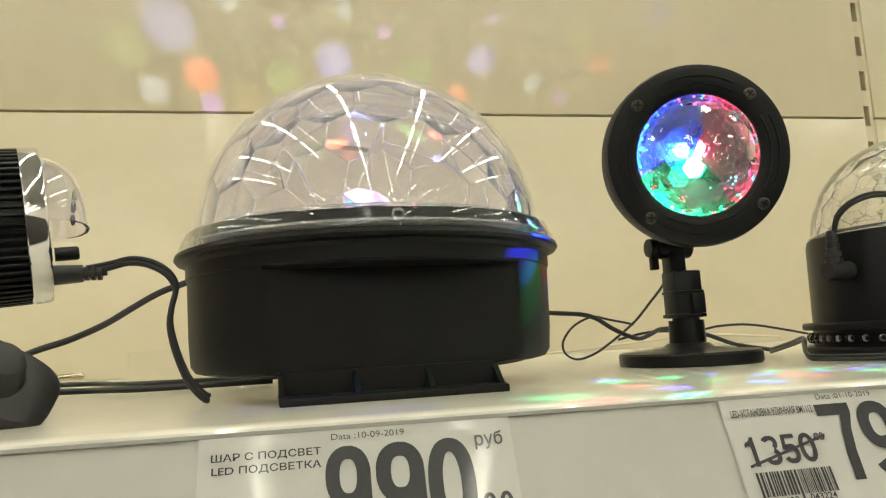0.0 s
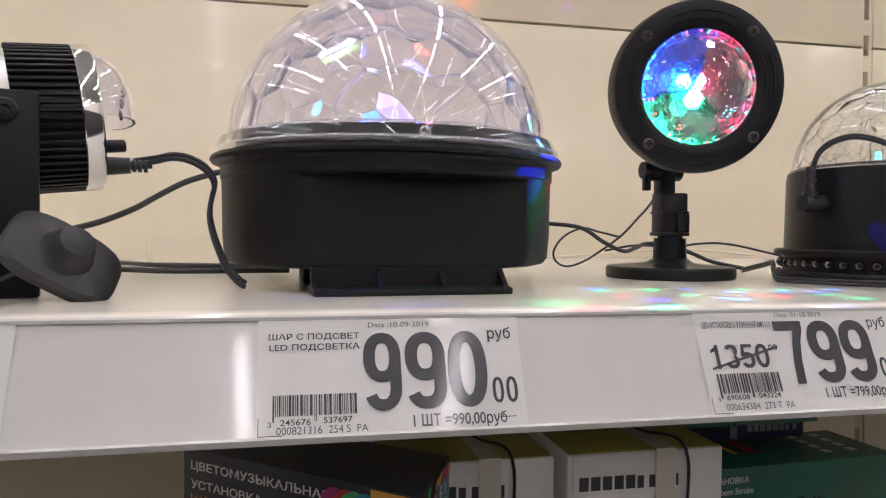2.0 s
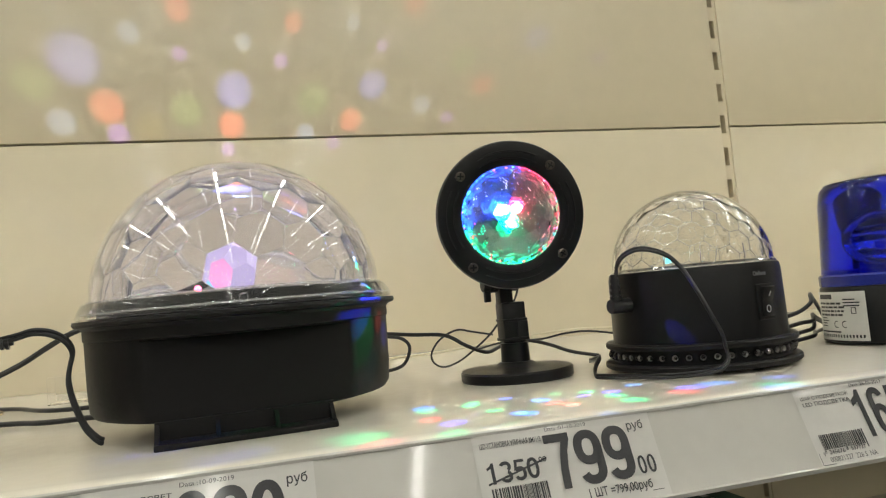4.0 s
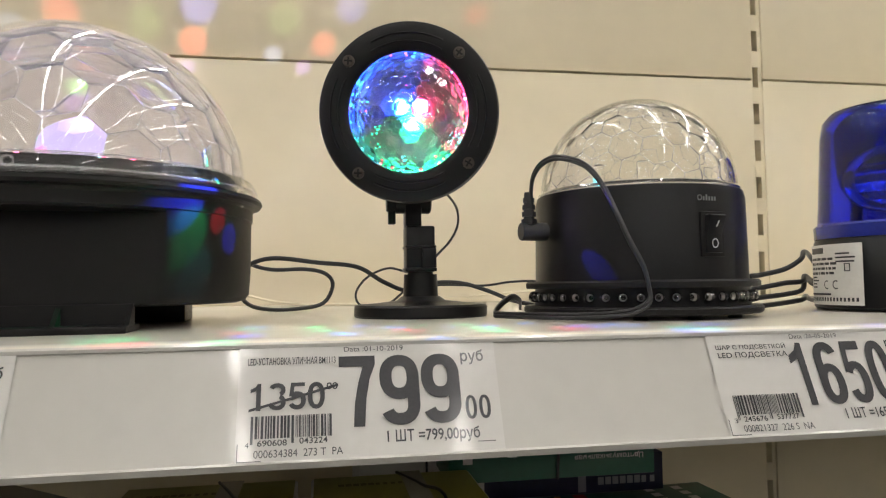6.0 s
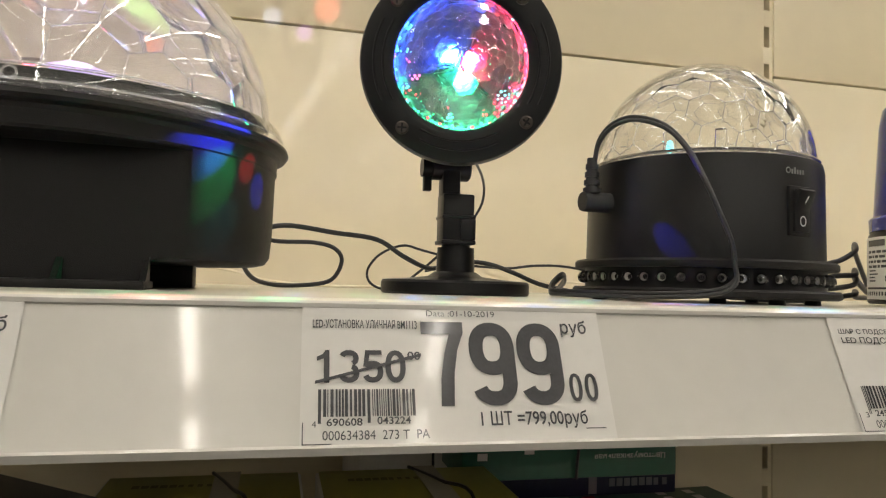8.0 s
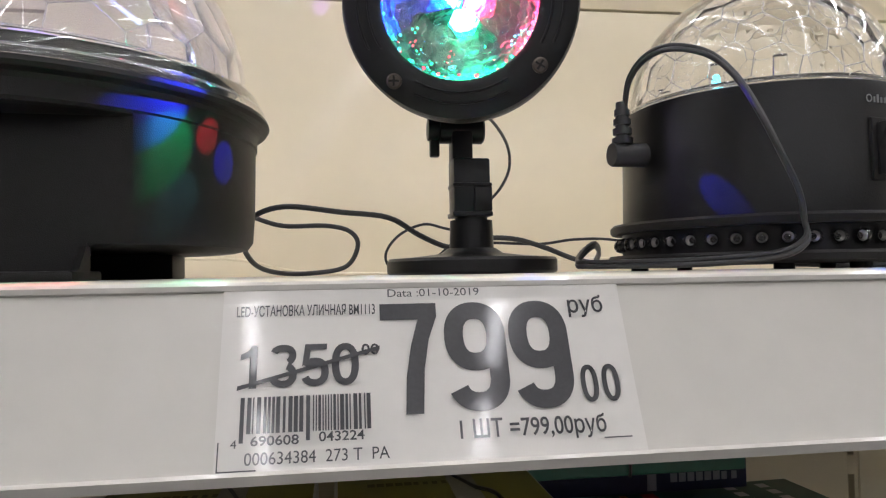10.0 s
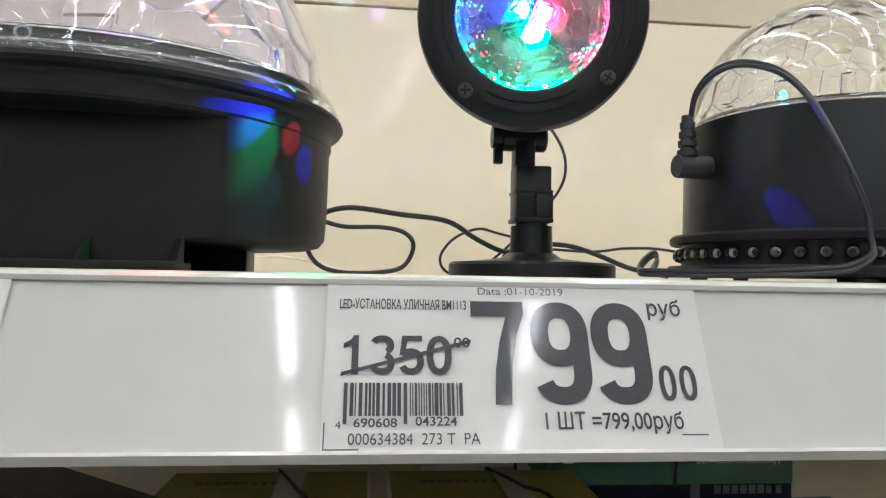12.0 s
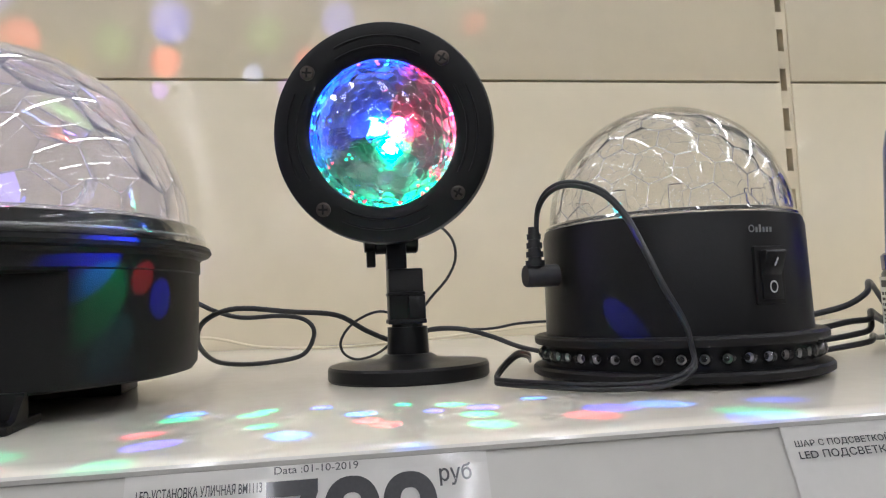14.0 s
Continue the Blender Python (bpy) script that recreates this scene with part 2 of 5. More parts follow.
def shell(outer, level, low, thick, bulge, turn=0.0, squash=1.0):
    """A clear cap: smooth outside, dished facets with crisp edges moulded on the inside, closed along its foot."""
    bm = cells(outer - thick, level, low, bulge, squash, turn)
    for f in bm.faces:
        f.smooth = True
    bmesh.ops.reverse_faces(bm, faces=bm.faces)
    n, k = 40, 96
    start = math.asin(max(-1, min(1, low / outer)))
    prof = [(outer * math.cos(a), low + (outer * math.sin(a) - low) * squash) for a in (start + (math.pi / 2 - start) * j / n for j in range(n + 1))]
    prof[-1] = (0, prof[-1][1])
    cap = bmesh.new()
    lathe(prof, k, bm=cap)
    for f in cap.faces:
        f.smooth = True
        if f.normal.dot(f.calc_center_median()) < 0:
            f.normal_flip()
    data = bpy.data.meshes.new("cap")
    cap.to_mesh(data)
    cap.free()
    bm.from_mesh(data)
    bpy.data.meshes.remove(data)
    return bm


def part_mixed(name, bm, mat, parent, label=""):
    """As part(), but keeps each face's own shading."""
    data = bpy.data.meshes.new(name)
    bm.to_mesh(data)
    bm.free()
    data.materials.append(mat)
    ob = new(name, data)
    ob.parent = parent
    return tagged(ob, label)


def lettering(text, x0, y0, x1, y1, heavy=0.0):
    """The glyphs of a text as flat faces, fitted into a rectangle of the plane z = 0."""
    curve = bpy.data.curves.new("lettering", "FONT")
    curve.body, curve.size, curve.offset, curve.resolution_u = text, 1.0, heavy, 4
    holder = bpy.data.objects.new("lettering", curve)
    scene.collection.objects.link(holder)
    data = bpy.data.meshes.new_from_object(holder)
    bpy.data.objects.remove(holder)
    bpy.data.curves.remove(curve)
    bm = bmesh.new()
    bm.from_mesh(data)
    bpy.data.meshes.remove(data)
    xs, ys = [v.co.x for v in bm.verts], [v.co.y for v in bm.verts]
    for v in bm.verts:
        v.co.x = x0 + (v.co.x - min(xs)) / (max(xs) - min(xs)) * (x1 - x0)
        v.co.y = y0 + (v.co.y - min(ys)) / (max(ys) - min(ys)) * (y1 - y0)
        v.co.z = 0
    return bm


def numeral(ch, x0, y0, x1, y1, pen=0.30):
    """A heavy grotesque numeral, drawn by strokes inside a rectangle of the plane z = 0. pen: stroke width as a share of the width."""
    w, h = x1 - x0, y1 - y0
    t = pen * w
    bm = bmesh.new()

    def poly(pts):
        bm.faces.new([bm.verts.new((x0 + a * w, y0 + b * h, 0)) for a, b in pts])

    def stroke(line, closed=False):
        n = len(line)
        ring = []
        for k in range(n):
            a = Vector(line[(k - 1) % n if closed else max(k - 1, 0)])
            b = Vector(line[(k + 1) % n if closed else min(k + 1, n - 1)])
            d = (b - a).normalized()
            side = Vector((-d.y, d.x)) * t / 2
            side.y *= 0.9
            c = Vector(line[k])
            ring.append((bm.verts.new((x0 + c.x + side.x, y0 + c.y + side.y, 0)), bm.verts.new((x0 + c.x - side.x, y0 + c.y - side.y, 0))))
        for k in range(n if closed else n - 1):
            (a, b), (c, d) = ring[k], ring[(k + 1) % n]
            bm.faces.new((a, b, d, c))

    def arc(cx, cy, rx, ry, a0, a1, n=26, e=0.86):
        out = []
        for k in range(n + 1):
            a = radians(a0 + (a1 - a0) * k / n)
            c, q = math.cos(a), math.sin(a)
            out.append((cx + rx * math.copysign(abs(c) ** e, c), cy + ry * math.copysign(abs(q) ** e, q)))
        return out

    rx = w / 2 - t / 2
    if ch == "0":
        stroke(arc(w / 2, h / 2, rx, h / 2 - t * 0.45, 0, 360, 40)[:-1], True)
    elif ch in "96":
        bowl, low = 0.645, 0.30
        stroke(arc(w / 2, h * (1 - bowl / 2), rx, h * bowl / 2 - t * 0.45, 0, 360, 36)[:-1], True)
        stroke(arc(w / 2, h * low, rx, h * low - t * 0.45, 205, 360, 20) + [(w - t / 2, h * 0.5), (w - t / 2, h * 0.67)])
        if ch == "6":
            bmesh.ops.rotate(bm, cent=(x0 + w / 2, y0 + h / 2, 0), matrix=Matrix.Rotation(math.pi, 3, "Z"), verts=bm.verts)
    elif ch == "7":
        poly(((0, 1), (1, 1), (1, 0.87), (0.66, 0.845), (0, 0.845)))
        poly(((1, 0.87), (0.84, 0.66), (0.735, 0.38), (0.68, 0), (0.38, 0), (0.42, 0.32), (0.52, 0.60), (0.66, 0.845)))
    elif ch == "1":
        poly(((0.80, 1), (0.56, 1), (0.46, 0.74), (0.46, 0), (0.80, 0)))
        poly(((0.56, 1), (0.40, 0.88), (0.04, 0.79), (0.04, 0.66), (0.46, 0.74)))
    elif ch == "5":
        poly(((0.16, 1), (0.94, 1), (0.94, 0.86), (0.36, 0.86)))
        poly(((0.16, 1), (0.36, 0.86), (0.30, 0.60), (0.05, 0.47)))
        stroke(arc(w / 2, h * 0.335, rx, h * 0.335 - t * 0.45, 150, -155, 30))
    elif ch == "3":
        stroke(arc(w / 2, h * 0.745, rx * 0.94, h * 0.255 - t * 0.45, 160, -62, 22))
        stroke(arc(w / 2, h * 0.29, rx, h * 0.29 - t * 0.45, 70, -160, 24))
    for v in bm.verts:
        v.co.z = 0
    bmesh.ops.recalc_face_normals(bm, faces=bm.faces)
    return bm


def bars(rects, bm=None, z=0.0):
    """Flat print: rectangles (x0, y0, x1, y1) in the plane z."""
    bm = bm or bmesh.new()
    for x0, y0, x1, y1 in rects:
        bm.faces.new([bm.verts.new(c) for c in ((x0, y0, z), (x1, y0, z), (x1, y1, z), (x0, y1, z))])
    return bm


# ---- hall ----
def hall():
    solo("floor", box(-6, 7, -20, 6, -0.1, 0.0), FLOOR, "grey polished supermarket floor", "floor", "structure", False)
    solo("ceiling", box(-6, 7, -20, 6, 4.3, 4.4), CEIL, "white supermarket hall ceiling", "ceiling", "structure", False)
    solo("wall_north", box(-6, 7, 6.0, 6.1, 0, 4.3), HALL, "pale painted hall wall", "wall", "structure", False)
    solo("wall_south", box(-6, 7, -20.1, -20.0, 0, 4.3), HALL, "pale painted hall wall", "wall", "structure", False)
    solo("wall_west", box(-6.1, -6.0, -20, 6, 0, 4.3), HALL, "pale painted hall wall", "wall", "structure", False)
    solo("wall_east", box(7.0, 7.1, -20, 6, 0, 4.3), HALL, "pale painted hall wall", "wall", "structure", False)
    for x in ROW_X:
        for k in range(15):
            y = -18.35 + 1.55 * k
            if abs(x - 0.585) > 1.6 and -5.3 < y < -2.0:
                continue
            lamp = thing("ceiling_light", x, y, 4.3, "long narrow white ceiling tube luminaire, lit", "ceiling light", "ceiling light rows")
            part("housing", box(-0.06, 0.06, -0.72, 0.72, -0.05, -0.002, 0.008), CEIL, lamp)
            part("tube", box(-0.024, 0.024, -0.63, 0.63, -0.075, -0.052, 0.008), TUBE, lamp, "lit white tube")


    # unseen box, added to keep low tube light off the lower shelf
    solo("opposite_gondola", box(-5.5, 6.5, -2.5, -1.7, 0, 1.65, 0.01), BLOCK_DARK, "unseen dark box added across the aisle to block low light", "gondola", "structure", False)


BLOCK_DARK = plain("dark_light_block", (0.09, 0.085, 0.08), 0.6, grain=0.5, size=14, stain=0.5)
ROW_X = [-0.19 + 1.55 * k for k in range(-3, 5)]
hall()


# ---- gondola ----
def gondola():
    # back panels, butted with a fine shadow joint
    for x0, x1 in ((-1.07, 0.9255), (0.9415, 2.2)):
        for z0, z1 in ((0.10, 0.655), (0.658, 1.126), (1.129, 1.5905), (1.5935, 2.10)):
            solo("wall_panel", box(x0, x1, WALL, WALL + 0.02, z0, z1, 0.0007), CREAM, "cream enamelled sheet-metal gondola back panel", "wall panel", "structure", True, "gondola back panels")
    # dark sheets added behind the panels stop hall light leaking through the joints
    for x0, x1 in ((-1.07, 0.9250), (0.9420, 2.2)):
        solo("backing_sheet", box(x0, x1, WALL + 0.0225, WALL + 0.026, 0.10, 2.10), BLACK_METAL, "dark sheet added behind the panels to stop light in the joints", "backing sheet", "structure", False)
    # slotted upright between the panels
    bm = box(0.9255, 0.9283, WALL + 0.003, WALL + 0.03, 0.0, 2.1)
    box(0.9365, 0.9415, WALL + 0.003, WALL + 0.03, 0.0, 2.1, bm=bm)
    for k in range(42):
        z = 0.046 + 0.05 * k
        box(0.9283, 0.9365, WALL + 0.003, WALL + 0.006, z + 0.014, z + 0.036, bm=bm)
    solo("slotted_upright", bm, CREAM, "cream steel upright with a column of dark slots", "upright", "structure", False)
    # a black bar stands in for the shade behind the slots
    solo("upright_core", box(0.9262, 0.9408, WALL + 0.034, WALL + 0.06, 0.0, 2.1), BLACK_METAL, "black bar standing in for the shade inside the slotted upright", "upright", "structure", False)

    def profile_bar(pts, x0, x1):
        bm = bmesh.new()
        a = [bm.verts.new((x0, y, z)) for y, z in pts]
        b = [bm.verts.new((x1, y, z)) for y, z in pts]
        for k in range(len(pts)):
            n = (k + 1) % len(pts)
            bm.faces.new((a[k], a[n], b[n], b[k]))
        bm.faces.new(a[::-1])
        bm.faces.new(b)
        bmesh.ops.recalc_face_normals(bm, faces=bm.faces)
        return bm

    # display shelf: thin tray with a rolled front edge, and the price rail hooked to it
    tray = [(WALL - 0.002, SH), (0.012, SH), (0.006, SH - 0.0002), (0.0025, SH - 0.0012), (0.0008, SH - 0.003), (0.0012, SH - 0.034), (0.020, SH - 0.036), (0.022, SH - 0.026), (WALL - 0.002, SH - 0.026)]
    solo("display_shelf", profile_bar(tray, -1.05, 2.15), SHELF, "white enamelled metal shelf with rolled front edge", "shelf", "structure", True)
    low = [(y, z - LOWER) for y, z in tray]
    solo("lower_shelf", profile_bar(low, -1.05, 2.15), SHELF, "white metal shelf below, in shade", "shelf", "structure", True)
    for drop, nm in ((0.0, "price_rail"), (LOWER, "price_rail")):
        pts = []
        for k in range(13):
            s = END * k / 12
            pts.append((rail_y(s), SH - 0.0035 - 0.0415 * s - drop))
        pts += [(rail_y(END) + 0.0022, SH - 0.0440 - drop)]
        for k in range(12, -1, -1):
            s = END * k / 12
            pts.append((rail_y(s) + 0.0028, SH - 0.0035 - 0.0415 * s - drop + (0.001 if k < 12 else 0)))
        rail = thing(nm, 0, 0, 0, "glossy white plastic price rail on the shelf edge", "price rail")
        part("channel", profile_bar(pts, -1.04, 2.14), STRIP, rail, "", False)
        lip = [(-0.0013, SH - 0.0016 - drop), (-0.0004, SH - 0.0008 - drop), (0.0004, SH - 0.0020 - drop), (0.0004, SH - 0.0038 - drop), (-0.0013, SH - 0.0029 - drop)]
        part("top_lip", profile_bar(lip, -1.04, 2.14), STRIP, rail)
        foot = [(rail_y(END) - 0.0022, SH - 0.0429 - drop), (rail_y(END) - 0.0006, SH - 0.0424 - drop), (rail_y(END) + 0.002, SH - 0.0446 - drop), (rail_y(END) - 0.0012, SH - 0.0454 - drop)]
        part("bottom_lip", profile_bar(foot, -1.04, 2.14), STRIP, rail)


LOWER = 0.295
END = 0.962      # share of the rail's profile that is left above its foot


def rail_y(s):
    """Depth of the rail's face at the share s of its height: it leans out, slightly hollow."""
    return -0.0005 - 0.0185 * s + 0.0002 * math.sin(math.pi * s)


gondola()


# ---- price labels ----
UNIT = 8.16e-5


def across(v, w):
    """Distance from the label's left edge, in metres, of the layout's column v in its row w (the layout is drawn wider towards the foot)."""
    return 9.05e-5 * (424 + (v - 424) * (1 - 0.10 * (w - 60) / 485) - 28)


def on_rail(bm, x, slant=0.0, lift=0.0006, z_top=0.0034):
    """Lays flat print (x right, y down from the label's top edge) on the hollow face of the rail."""
    for v in bm.verts:
        s = (z_top - 0.0035 - v.co.y * 0.968) / 0.0415
        px, deep = v.co.x + slant * v.co.y, v.co.z
        v.co = Vector((px, rail_y(max(0, min(1, s))) - lift - deep, -(z_top - v.co.y * 0.968)))
    return bm


def price_label(x, wide, title, big, date, code_a, code_b, code_c, foot, unit, label, old="", slant=0.0, full=True, grow=1.0, down=0.0, right=0.0):
    ob = thing("price_label", x, 0, SH, label, "price label", "price labels")
    u = UNIT

    def put(name, bm, mat, lift):
        if mat is PAPER:
            bmesh.ops.subdivide_edges(bm, edges=[e for e in bm.edges if abs(e.verts[0].co.y - e.verts[1].co.y) > 0.01], cuts=12)
        made = part(name, on_rail(bm, x, slant, lift), mat, ob, smooth=False)
        if name in ("barcode", "crop_mark"):
            tagged(made, kind="stuff")

    def lower(y):
        """The print of some labels sits lower and is stretched towards the foot, but for its last row."""
        return down * (12 + 0.075 * (y - 36) if y < 484 else 10)

    def along(v):
        return 82 + (v - 82) * grow + right

    def write(name, text, x0, y0, x1, y1, heavy=0.0, mat=INK):
        x0, x1, y0, y1 = along(x0), along(x1), y0 + lower(y0), y1 + lower(y0)
        put(name, lettering(text, across(x0, (y0 + y1) / 2), -(y1 - 38) * u, across(x1, (y0 + y1) / 2), -(y0 - 38) * u, heavy), mat, 0.0011)

    def figures(name, text, x0, x1, y0, y1, spans, pen=0.30):
        y0, y1 = y0 + lower(y0), y1 + lower(y1)
        spans = [(along(a), along(b)) for a, b in spans]
        for ch, (a, b) in zip(text, spans):
            m = (y0 + y1) / 2
            put(name, numeral(ch, across(a, m), -(y1 - 38) * u, across(b, m), -(y0 - 38) * u, pen), INK, 0.0011)

    def sheet(x0, x1, y0, y1, depth=0.0):
        """A paper sheet whose face bends with the rail."""
        return bars([(x0, y1, x1, y0)], z=depth)

    put("paper", sheet(0.0018, wide, 0.0004, -0.0408), PAPER, 0.0007)
    if full:
        write("date_print", date, 488, 36, 746, 60, 0.0, INK_FINE)
        for row, line in enumerate(title):
            y0 = 78 + row * 44
            write("title_print", line, 82, y0, 452, y0 + 34, 0.012)
        spans = {3: [(466, 628), (646, 824), (834, 1010)], 4: [(450, 560), (590, 725), (738, 868), (882, 1014)]}[len(big)]
        figures("price_digit", big, 0, 0, 82, 404, spans, 0.31 if len(big) == 3 else 0.33)
        rng = random.Random(len(foot) + ord(big[0]))
        rects, px = [], 82.0
        while px < 438:
            w = rng.choice((3.6, 3.6, 7.2, 10.8))
            guard = px < 92 or px > 424 or 252 < px < 268
            rects.append((px, 340, min(px + w, 441), 459 if guard else 436))
            px += w + rng.choice((3.8, 3.8, 7.4))
        put("barcode", bars([(across(along(a), 390), -(d - 38 + 14 * down) * u, across(along(c), 390), -(b - 38 + 22 * down) * u) for a, b, c, d in rects]), INK, 0.0011)
        rise = 20 * down
        write("code_print", code_a, 55, 450 - rise, 71, 472 - rise)
        write("code_print", code_b, 108, 442 - rise, 236, 468 - rise, 0.012)
        write("code_print", code_c, 290, 438 - rise, 414, 464 - rise, 0.012)
        write("stock_print", foot, 90, 484, 482, 516, 0.0, INK_FINE)
        put("crop_mark", bars([(0.0024, -0.0402, 0.0110, -0.0399), (0.0024, -0.0402, 0.0027, -0.034), (0.0920, -0.0372, 0.0990, -0.0369)]), INK_FINE, 0.0011)
        if old:
            figures("old_price_digit", old, 0, 0, 196, 316, [(84, 142), (162, 236), (246, 322), (330, 404)], 0.27)
            write("old_price_digit", "00", 412, 200, 460, 232, 0.015)
            stroke = bmesh.new()
            stroke.faces.new([stroke.verts.new((across(a, b), -(b - 38) * u, 0)) for a, b in ((75, 320), (78, 308), (462, 206), (462, 218))])
            put("strike_line", stroke, INK, 0.0013)
    write("currency_print", "руб", 1006, 68, 1111, 138, 0.012)
    figures("kopeck_digit", "00", 0, 0, 284, 392, [(1040, 1092), (1104, 1157)], 0.28)
    write("unit_print", unit, 682 if full else 940, 424, 1112, 490, 0.012)
    return ob


price_label(0.1378, 0.1035, ("ШАР С ПОДСВЕТ", "LED ПОДСВЕТКА"), "990", "Data :10-09-2019", "3", "245676", "537697", "000821316  254 S  PA", "1 ШТ =990,00руб", "white paper price label reading 990 under clear film", grow=1.025, down=1.0, right=6)
price_label(0.3187, 0.1025, ("LED-УСТАНОВКА УЛИЧНАЯ BM1113",), "799", "Data :01-10-2019", "4", "690608", "043224", "000634384  273 T  PA", "1 ШТ =799,00руб", "white paper price label reading 799 with 1350 struck out", "1350")
price_label(0.5140, 0.1035, ("ШАР С ПОДСВЕТКОЙ", "LED ПОДСВЕТКА"), "1650", "Data :26-05-2019", "3", "245676", "537727", "000821327  226 S  NA", "1 ШТ =1650,00руб", "white paper price label reading 1650 under clear film")
price_label(-0.0455, 0.1025, (), "", "", "", "", "", "", "00руб", "white paper price label at the end of the row", full=False)


# ---- dome projector (the wide one) ----
def dome_projector():
    X, Y = 0.2105, 0.160
    ob = thing("dome_light_projector", X, Y, SH, "wide black disco light with faceted clear dome, switched on", "disco light", turn=3.5)
    drum = lathe([(0.0, 0.012), (0.090, 0.012), (0.0950, 0.0132), (0.0975, 0.0165), (0.0985, 0.030), (0.0990, 0.0592), (0.0990, 0.0605), (0.0, 0.0605)], 144)
    for v in drum.verts:
        if v.co.z < 0.0595:
            v.co.y = max(v.co.y, -0.0772)
    part("drum", drum, BLACK, ob, "black drum with a flat front")
    part("rim", lathe([(0.0, 0.0600), (0.0985, 0.0600), (0.0998, 0.0612), (0.0998, 0.0672), (0.1012, 0.0690), (0.1045, 0.0700), (0.1056, 0.0716), (0.1050, 0.0735), (0.098, 0.0737), (0.0, 0.073)], 120), BLACK, ob, "overhanging black rim")
    # mounting foot with its ribs
    foot = bmesh.new()
    box(-0.0545, 0.0455, -0.0965, -0.060, 0.0, 0.0035, 0.0008, bm=foot)
    box(-0.0545, 0.0455, -0.080, -0.0755, 0.0025, 0.0135, bm=foot)
    part("mounting_foot", foot, BLACK, ob)
    for x in (-0.0533, -0.021, 0.012, 0.0443):
        rib = bmesh.new()
        w = 0.0012
        tri = [(-0.0945, 0.003), (-0.079, 0.003), (-0.079, 0.0132), (-0.089, 0.0042)]
        a = [rib.verts.new((x - w, y, z)) for y, z in tri]
        b = [rib.verts.new((x + w, y, z)) for y, z in tri]
        for k in range(4):
            rib.faces.new((a[k], a[(k + 1) % 4], b[(k + 1) % 4], b[k]))
        rib.faces.new(a[::-1])
        rib.faces.new(b)
        bmesh.ops.recalc_face_normals(rib, faces=rib.faces)
        part("foot_rib", rib, BLACK, ob)
    part("rear_foot", box(-0.05, 0.058, 0.02, 0.06, 0.0, 0.0125, 0.001), BLACK, ob)
    # clear skirt and dome
    part("clear_skirt", lathe([(0.1035, 0.0742), (0.1038, 0.0765), (0.1005, 0.0835), (0.0955, 0.0845), (0.0935, 0.0835), (0.094, 0.0755), (0.1035, 0.0742)], 120), CLEAR_RING, ob, "clear wavy plastic skirt").visible_shadow = False
    dome = part_mixed("dome", shell(0.0955, 3, 0.0, 0.0042, -0.0006, 20, 0.965), DOME, ob, "clear dome with hexagonal facets")
    dome.matrix_basis = pose(0, 0, 0.0835)
    dome.visible_shadow = False
    net = cells(0.0955 - 0.0042, 3, 0.0, 0.0, 0.965, 20)
    ridges = bmesh.new()
    for e in net.edges:
        if e.is_manifold:
            tube([e.verts[0].co * 0.997, e.verts[1].co * 0.997], 0.00032, 5, ridges, 1)
    net.free()
    bmesh.ops.transform(ridges, matrix=Matrix.Translation((0, 0, 0.0835)), verts=ridges.verts)
    tagged(part("facet_ridge", ridges, CLEAR_BEAD, dome, "raised clear edges between the facets"), kind="stuff").visible_shadow = False
    ridge_ob = dome.children[0]
    ridge_ob.matrix_basis = Matrix.Translation((0, 0, -0.0835))
    for r, z in ((0.0968, 0.0850), (0.1030, 0.0772)):
        part("dome_bead", lathe([(r + 0.0006 * math.cos(a), z + 0.0006 * math.sin(a)) for a in (2 * math.pi * k / 8 for k in range(9))], 96), CLEAR_BEAD, ob).visible_shadow = False
    part("lamp_plate", lathe([(0.0, 0.0745), (0.0925, 0.0745), (0.0932, 0.0765), (0.092, 0.078), (0.075, 0.0785), (0.0, 0.0785)], 72), BLACK_SMOOTH, ob)
    part("inner_wall", lathe([(0.0905, 0.0744), (0.0925, 0.0744), (0.0925, 0.0830), (0.0905, 0.0830), (0.0905, 0.0744)], 96), BLACK_SMOOTH, ob)
    boss = lathe([(0.0024 + 0.0005 * math.cos(a), 0.0006 + 0.0005 * math.sin(a)) for a in (2 * math.pi * k / 10 for k in range(11))], 28, pose(-0.003, -0.1036, 0.0790, 90, 0, 0))
    part("skirt_boss", boss, CLEAR_BEAD, ob, "clear moulded ring on the skirt").visible_shadow = False
    # glowing ball and leds, added for the dome's lilac haze and coloured glints
    core = cells(0.0165, 2, -0.012, 0.0, 1.0, 33)
    rng = random.Random(5)
    GLIMMER = (LIT_LILAC, LIT_PALE, LIT_PINK, LIT_BLUE)
    for f in core.faces:
        f.material_index = rng.choice((0, 0, 0, 0, 0, 1, 2, 3))
    bmesh.ops.transform(core, matrix=Matrix.Translation((0, 0, 0.0985)), verts=core.verts)
    part("core_stem", lathe([(0.0, 0.0780), (0.010, 0.0780), (0.0095, 0.0880), (0.0, 0.0880)], 20), BLACK_SMOOTH, ob)
    lamp = part_mixed("lamp_core", core, GLIMMER[0], ob, "glowing faceted ball added for the dome's lilac, pink and white haze")
    for mat in GLIMMER[1:]:
        lamp.data.materials.append(mat)
    for k, mat in enumerate((SOFT_RED, SOFT_CYAN, SOFT_GREEN, SOFT_BLUE, SOFT_RED, SOFT_CYAN, SOFT_BLUE, SOFT_RED)):
        a, rise = radians(45 * k + 20), (0.0022, 0.0034, 0.0028)[k % 3]
        c, q = math.cos(a), math.sin(a)
        reach = 0.0165 if k % 2 else 0.030
